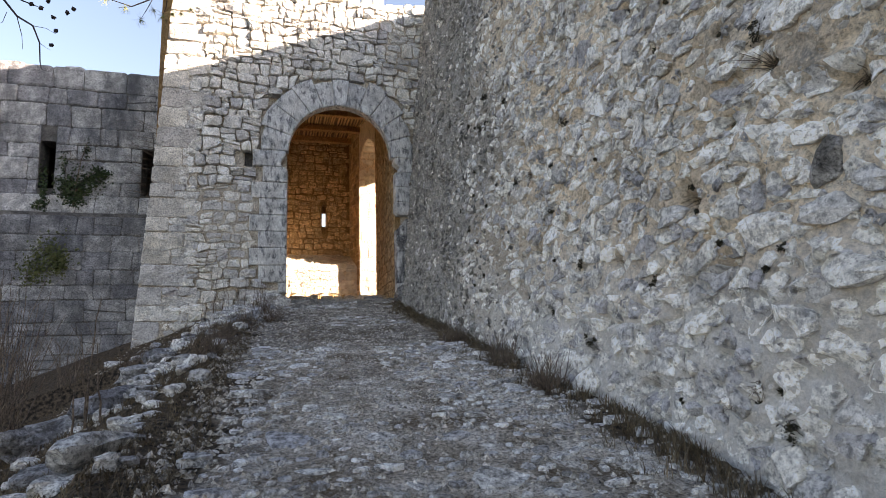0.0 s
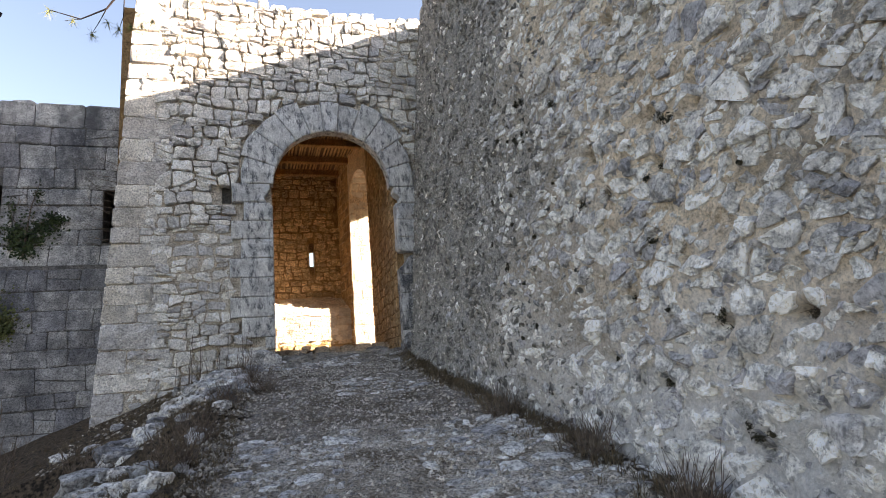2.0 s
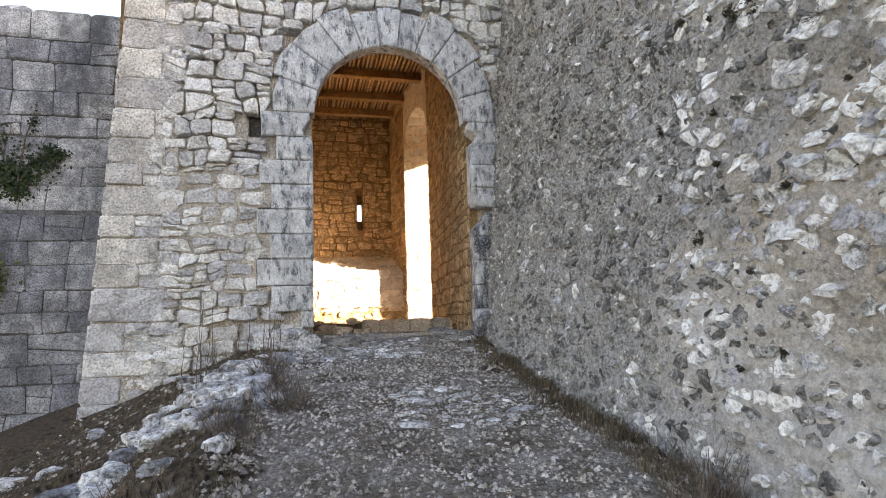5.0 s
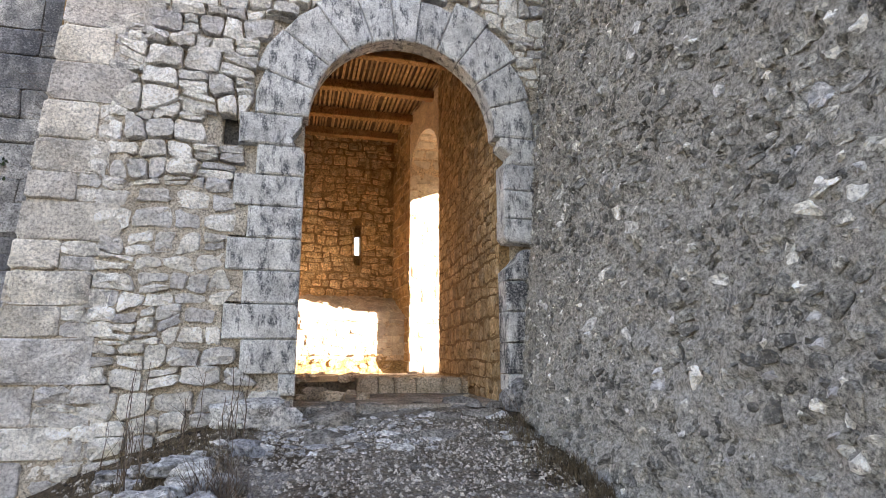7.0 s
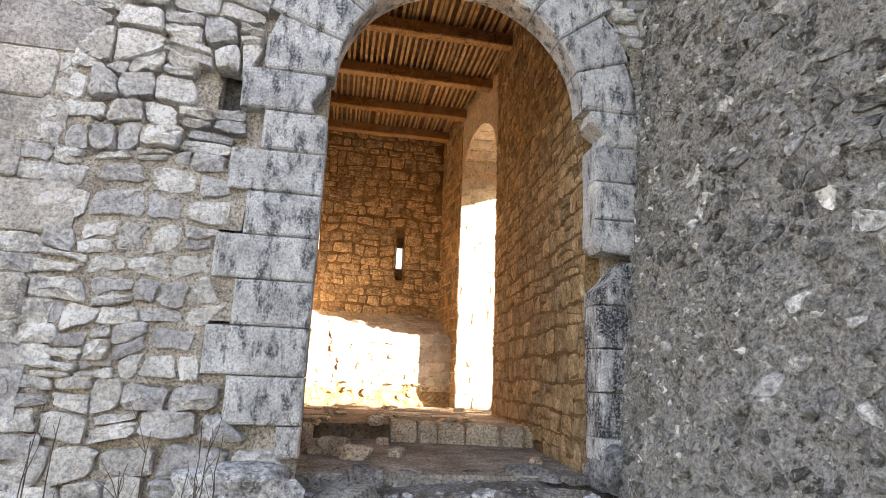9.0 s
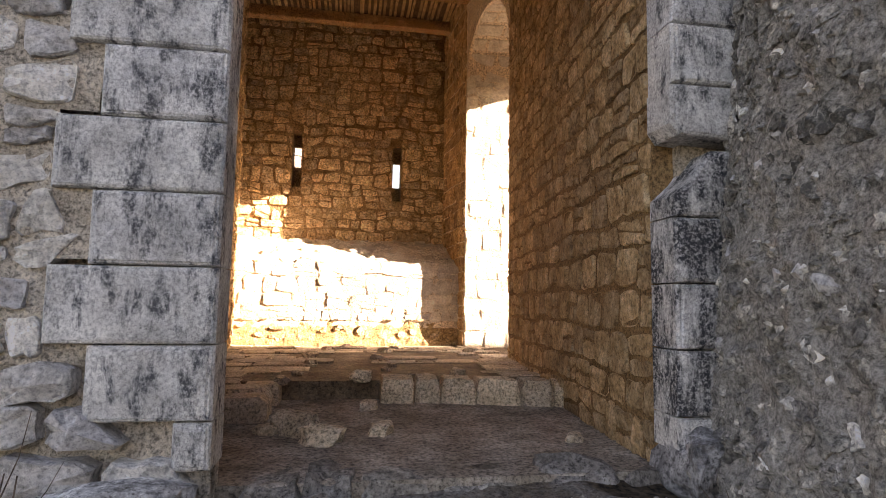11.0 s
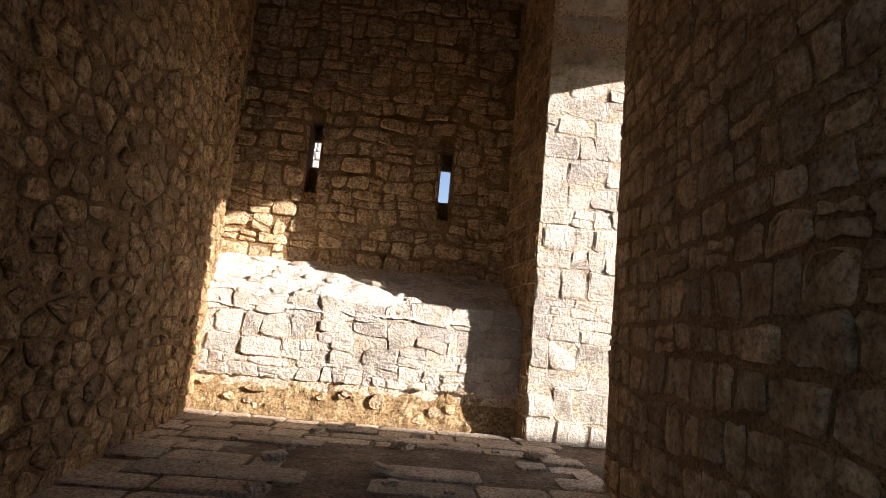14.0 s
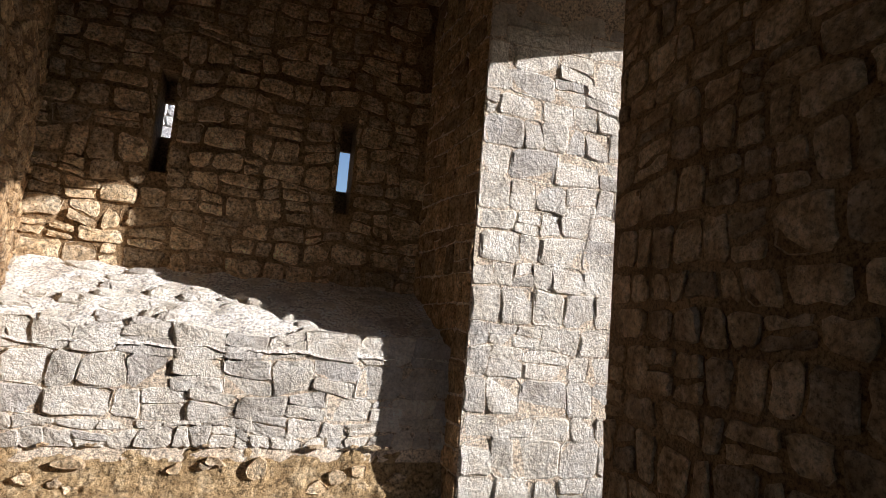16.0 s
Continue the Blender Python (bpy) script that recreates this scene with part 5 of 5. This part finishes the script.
def shrub(x, y, stems, high, spread, seed, lean=(0, 0), forks=3, name="dry_shrub", label="bare dry shrub with thin upright twigs", r=0.008):
    g = random.Random(seed)
    root = tagged(new(name), label, "shrub", "shrubs on the bank")
    z = ground_z(x, y) - 0.03
    for _ in range(stems):
        a, h = g.uniform(0, 6.283), high * g.uniform(0.6, 1.15)
        s = spread * g.uniform(0.1, 1)
        bx, by = x + g.uniform(-0.12, 0.12), y + g.uniform(-0.12, 0.12)
        pts = []
        for i in range(7):
            t = i / 6
            pts.append((bx + (math.cos(a) * s + lean[0]) * t ** 1.4 + g.uniform(-0.012, 0.012), by + (math.sin(a) * s + lean[1]) * t ** 1.4 + g.uniform(-0.012, 0.012), z + h * t))
        bits2 = [tube(pts, r * g.uniform(0.6, 1.2), 0.0025)]
        for _ in range(forks):
            k = g.randrange(2, 6)
            p = Vector(pts[k])
            q = p + Vector((g.uniform(-0.16, 0.16), g.uniform(-0.16, 0.16), g.uniform(0.1, 0.32)))
            bits2.append(tube([p, (p + q) / 2 + Vector((0.01, 0.01, 0)), q], 0.003, 0.0012, 4))
        obj("stem", *join(*bits2), M_TWIG, parent=root)
    return root


shrub(-3.9, -6.6, 24, 1.7, 0.5, 1)
shrub(-4.2, -5.7, 18, 1.75, 0.45, 2)
shrub(-3.7, -7.5, 16, 1.35, 0.4, 3)
shrub(-3.0, -7.25, 4, 1.05, 0.15, 4, label="few straight pale dry stems", r=0.014)
shrub(-3.4, -4.2, 9, 0.5, 0.3, 5)
shrub(-4.6, -2.5, 12, 0.7, 0.4, 6)
shrub(-5.6, -1.2, 14, 0.9, 0.5, 7)
for i, (x, y, h) in enumerate(((-2.15, -1.0, 0.75), (-1.75, -0.75, 0.62), (-1.95, -0.55, 0.5), (-2.5, -1.2, 0.85), (-2.75, -0.7, 0.5), (-1.55, -2.6, 0.4), (-2.3, -1.9, 0.6))):
    shrub(x, y, 3, h, 0.08, 20 + i, forks=2, name="dry_weed", label="thin dry weed stalks by the gate wall", r=0.006)
shrub(0.95, -0.95, 5, 0.3, 0.22, 40, name="dry_weed", label="thin dry weed stalks by the gate wall", r=0.005)
for i, (x, y) in enumerate(((-1.75, -2.4), (-1.5, -3.2), (-1.9, -4.0), (-2.1, -5.3), (-2.2, -6.2), (0.8, -5.6), (0.85, -7.1), (0.75, -8.3))):
    shrub(x, y, 30, 0.13, 0.2, 60 + i, forks=3, name="dry_tuft", label="low wiry dry tuft of twigs", r=0.003)


def leaves(centres, material, size, count, spread, seed, name, label, normal=(0, -1, 0), root=None):
    """A clump of many small leaves about given centres, mostly facing the normal."""
    g = random.Random(seed)
    V, F = [], []
    for cx, cy, cz, sx, sz in centres:
        for _ in range(count):
            p = Vector((cx + g.gauss(0, sx), cy - abs(g.gauss(0, spread)), cz + g.gauss(0, sz)))
            nrm = (Vector(normal) + Vector((g.uniform(-0.8, 0.8), g.uniform(-0.8, 0.8), g.uniform(-0.4, 0.9)))).normalized()
            a = nrm.orthogonal().normalized()
            a.rotate(Matrix.Rotation(g.uniform(0, 6.28), 3, nrm))
            b = nrm.cross(a)
            s = size * g.uniform(0.6, 1.3)
            o = len(V)
            V += [tuple(p - a * s), tuple(p + b * s * 0.7), tuple(p + a * s), tuple(p - b * s * 0.7)]
            F += [(o, o + 1, o + 2), (o, o + 2, o + 3)]
    return obj(name, V, F, material, label, parent=root)


ivy = tagged(new("ivy_plant"), "dark green ivy climbing the ashlar wing", "ivy")
leaves([(-6.15, 2.5, 2.35, 0.13, 0.12), (-6.2, 2.5, 2.5, 0.17, 0.1), (-6.0, 2.5, 2.62, 0.2, 0.1), (-6.3, 2.5, 2.75, 0.16, 0.1), (-5.75, 2.5, 2.85, 0.14, 0.08), (-5.58, 2.5, 3.0, 0.1, 0.05)], M_IVY, 0.033, 150, 0.05, 81, "foliage", "", root=ivy)
leaves([(-6.1, 2.5, 3.05, 0.1, 0.1), (-6.42, 2.5, 3.2, 0.05, 0.14), (-5.95, 2.5, 3.62, 0.05, 0.12), (-5.7, 2.5, 3.12, 0.06, 0.04)], M_IVY, 0.028, 45, 0.04, 85, "foliage", "", root=ivy)
g = random.Random(86)
bits2 = [tube([(-6.15, 2.48, 2.2), (-6.1, 2.46, 2.8), (-6.05, 2.47, 3.3), (-5.92, 2.48, 3.85)], 0.022, 0.006), tube([(-6.1, 2.46, 2.7), (-5.85, 2.47, 2.95), (-5.5, 2.48, 3.2)], 0.016, 0.004), tube([(-6.12, 2.46, 2.7), (-6.35, 2.47, 3.0), (-6.5, 2.48, 3.4)], 0.014, 0.004)]
for _ in range(26):
    x, z = g.uniform(-6.5, -5.6), g.uniform(2.5, 3.5)
    q = (x + g.uniform(-0.3, 0.3), 2.47, z + g.uniform(-0.1, 0.35))
    bits2.append(tube([(x, 2.475, z), ((x + q[0]) / 2, 2.46, (z + q[2]) / 2 + 0.04), q], 0.006, 0.002, 4))
obj("stem", *join(*bits2), M_TWIG, parent=ivy)
small_ivy = tagged(new("ivy_plant"), "small ivy sprig below a narrow window", "ivy")
leaves([(-6.78, 2.5, 2.45, 0.05, 0.16), (-6.85, 2.5, 2.2, 0.09, 0.06), (-6.85, 2.6, 2.9, 0.05, 0.2)], M_IVY, 0.035, 70, 0.04, 82, "foliage", "", root=small_ivy)
low_bush = tagged(new("hanging_bush"), "dull green bush rooted in the stained scarp", "bush")
leaves([(-6.5, 2.3, 0.95, 0.2, 0.25), (-6.75, 2.3, 0.55, 0.15, 0.2), (-6.3, 2.3, 0.8, 0.1, 0.15)], M_MOSS, 0.034, 300, 0.1, 83, "foliage", "", root=low_bush)
# bare creeper beside the second window
g = random.Random(84)
bits2 = []
for i in range(16):
    z0 = 2.4 + 0.12 * i
    bits2.append(tube([(-4.35, 2.46, z0), (-4.7 - g.uniform(0, 0.25), 2.42, z0 + g.uniform(0.0, 0.25)), (-5.0 - g.uniform(0, 0.5), 2.44, z0 + g.uniform(0.1, 0.6))], 0.008, 0.002, 4))
obj("bare_creeper", *join(*bits2), M_TWIG, "leafless creeper twigs against the ashlar wing", "creeper")


# plants rooted in the curtain wall
def wall_tuft(y, z, size, seed, twigs=34):
    g = random.Random(seed)
    x = curtain_x(y, z)
    root = tagged(new("wall_plant"), "small dry plant rooted in a wall crevice", "plant", "plants in the curtain wall")
    bits2 = []
    for _ in range(twigs):
        p = Vector((x + 0.01, y + g.uniform(-0.03, 0.03), z + g.uniform(-0.03, 0.03)))
        q = p + Vector((-g.uniform(0.3, 1.0), g.uniform(-0.9, 0.9), g.uniform(-0.8, 0.7))) * size
        bits2.append(tube([p, (p + q) / 2 + Vector((0, 0, g.uniform(0, 0.02))), q], 0.003, 0.001, 4))
    obj("twig_clump", *join(*bits2), M_TWIG, parent=root)
    return root


for i, (y, z, s) in enumerate(((-10.46, 0.36, 0.2), (-10.91, 0.1, 0.12), (-9.78, -0.25, 0.15), (-8.86, -0.53, 0.1), (-7.84, 0.66, 0.1), (-6.99, 1.03, 0.1), (-10.24, -1.46, 0.06), (-10.05, -1.55, 0.05), (-8.82, -0.56, 0.07), (-7.3, 0.6, 0.08), (-6.2, 1.4, 0.08), (-1.0, 2.6, 0.1), (-0.5, 2.3, 0.08), (-0.7, 3.4, 0.1), (-0.25, 2.9, 0.06))):
    wall_tuft(y, z, s, 90 + i)

# dark moss and withered rosettes in the pits of the curtain wall
M_MOSS = leaf_mat("dark withered moss", [(0.018, 0.017, 0.012), (0.045, 0.04, 0.026), (0.075, 0.065, 0.04)], 30.0)


def moss(y, z, size, seed):
    g = random.Random(seed)
    x = curtain_x(y, z)
    V, F = [], []
    lobes = [(g.gauss(0, 0.35) * size, g.gauss(0, 0.35) * size) for _ in range(4)]
    for _ in range(int(60 + 1500 * size)):
        ly, lz = lobes[g.randrange(4)]
        a, r = g.uniform(0, 6.28), 0.5 * size * g.random() ** 0.5 * abs(g.gauss(0.8, 0.5))
        c = Vector((x - 0.012 - g.random() * 0.025, y + ly + r * math.cos(a), z + lz + 0.75 * r * math.sin(a)))
        d1 = Vector((g.uniform(-1, 0.2), g.uniform(-1, 1), g.uniform(-1, 1))).normalized() * g.uniform(0.006, 0.018)
        d2 = d1.cross(Vector((g.uniform(-1, 1), g.uniform(-1, 1), g.uniform(-1, 1)))).normalized() * g.uniform(0.002, 0.006)
        o = len(V)
        V += [c - d1, c + d2, c + d1, c - d2]
        F.append((o, o + 1, o + 2, o + 3))
    obj("wall_moss", V, F, M_MOSS, "dark withered moss clump in a wall crevice", "moss", group="moss on the curtain wall")


for i, (y, z, r) in enumerate(PITS):
    moss(y, z - 0.3 * r, r * 1.5, 400 + i)
g = random.Random(77)
for i in range(45):
    y = -g.uniform(4.4, 11.5)
    moss(y, base_z(y) + g.uniform(0.25, 3.6), g.choice((0.025, 0.035, 0.05, 0.085)), 300 + i)

# pine boughs that hang in from above
pine = tagged(new("pine_branch"), "pine bough with yellow-green needle tufts", "branch", "boughs overhead")
g = random.Random(97)
limb = [(-3.45, 0.7, 7.6), (-3.4, -0.9, 7.7), (-3.2, -2.3, 6.4), (-3.5, -2.2, 5.5), (-3.75, -2.1, 5.15), (-4.1, -2.0, 5.0), (-4.5, -2.0, 5.1)]
obj("limb", *join(tube(limb, 0.03, 0.006), tube([(-3.75, -2.1, 5.15), (-3.85, -2.05, 4.95), (-3.95, -2.0, 4.78)], 0.008, 0.003), tube([(-3.5, -2.2, 5.5), (-3.55, -2.0, 5.1), (-3.6, -2.0, 4.9)], 0.01, 0.004), tube([(-4.1, -2.0, 5.0), (-4.3, -2.0, 4.95)], 0.006, 0.003)), M_DARKTWIG, parent=pine)
for c, n in (((-3.95, -2.0, 4.78), 70), ((-3.6, -2.0, 4.9), 90), ((-3.45, -2.0, 4.98), 90), ((-3.75, -2.0, 5.0), 70), ((-4.2, -2.0, 4.98), 50), ((-4.5, -2.0, 5.1), 60), ((-3.3, -2.0, 5.0), 80), ((-3.15, -2.0, 5.1), 80)):
    bits2 = []
    for _ in range(n):
        d = Vector((g.gauss(0, 1), g.gauss(0, 1), g.gauss(-0.5, 0.8))).normalized()
        p = Vector(c) + d * 0.01
        q = p + d * g.uniform(0.1, 0.17) + Vector((0, 0, -0.02))
        w2 = d.orthogonal().normalized() * 0.0022
        bits2.append(([tuple(p - w2), tuple(p + w2), tuple(q)], [(0, 1, 2)]))
    obj("needle_tuft", *join(*bits2), M_NEEDLE, parent=pine)
dark = tagged(new("hanging_twig"), "dark hanging twigs with small cones", "branch", "boughs overhead")
main = [(-3.72, 1.62, 9.66), (-6.0, 1.0, 8.6), (-6.6, -2.2, 6.2), (-6.2, -2.1, 5.0), (-5.85, -2.0, 4.55), (-5.6, -2.0, 4.4), (-5.48, -2.0, 4.1), (-5.45, -2.0, 3.75), (-5.42, -2.0, 3.62), (-5.3, -2.0, 3.58)]
obj("limb", *join(tube(main, 0.03, 0.004), tube([(-5.85, -2.0, 4.55), (-5.75, -2.0, 4.2), (-5.72, -2.0, 3.95)], 0.008, 0.003), tube([(-6.2, -2.1, 5.0), (-5.8, -2.0, 4.85), (-5.5, -2.0, 4.75)], 0.02, 0.006),
                  tube([(-5.6, -2.0, 4.4), (-5.4, -2.0, 4.38), (-5.25, -2.0, 4.3)], 0.006, 0.003), tube([(-5.48, -2.0, 4.1), (-5.38, -2.0, 4.02), (-5.3, -2.0, 3.98)], 0.005, 0.002), tube([(-6.0, -2, 4.6), (-6.05, -2, 4.4), (-6.15, -2, 4.35)], 0.006, 0.002)), M_DARKTWIG, parent=dark)
for i, c in enumerate(((-5.3, -2.0, 4.08), (-5.25, -2.0, 4.35), (-5.5, -2.0, 4.75), (-5.1, -2.0, 4.72), (-5.3, -2, 4.6), (-5.65, -2, 4.8), (-6.15, -2, 4.35), (-5.0, -2, 4.8), (-5.4, -2, 4.9))):
    bm = bmesh.new()
    bmesh.ops.create_icosphere(bm, subdivisions=2, radius=0.035)
    for p in bm.verts:
        p.co = Vector(c) + p.co * (1 + 0.9 * noise.noise(p.co * 60 + Vector((i, 0, 0))))
    me = bpy.data.meshes.new("cone")
    bm.to_mesh(me)
    bm.free()
    me.materials.append(M_DARKTWIG)
    new("cone", me).parent = dark
# both boughs grow from the same side: the pine's hangs a little nearer, the dark one nearer still
for ob in pine.children:
    ob.data.transform(Matrix.Translation((0.14, -0.52, -0.3)))
for ob in dark.children:
    ob.data.transform(Matrix.Translation((-0.32, -2.7, -0.23)) @ Matrix.Scale(0.79, 4))
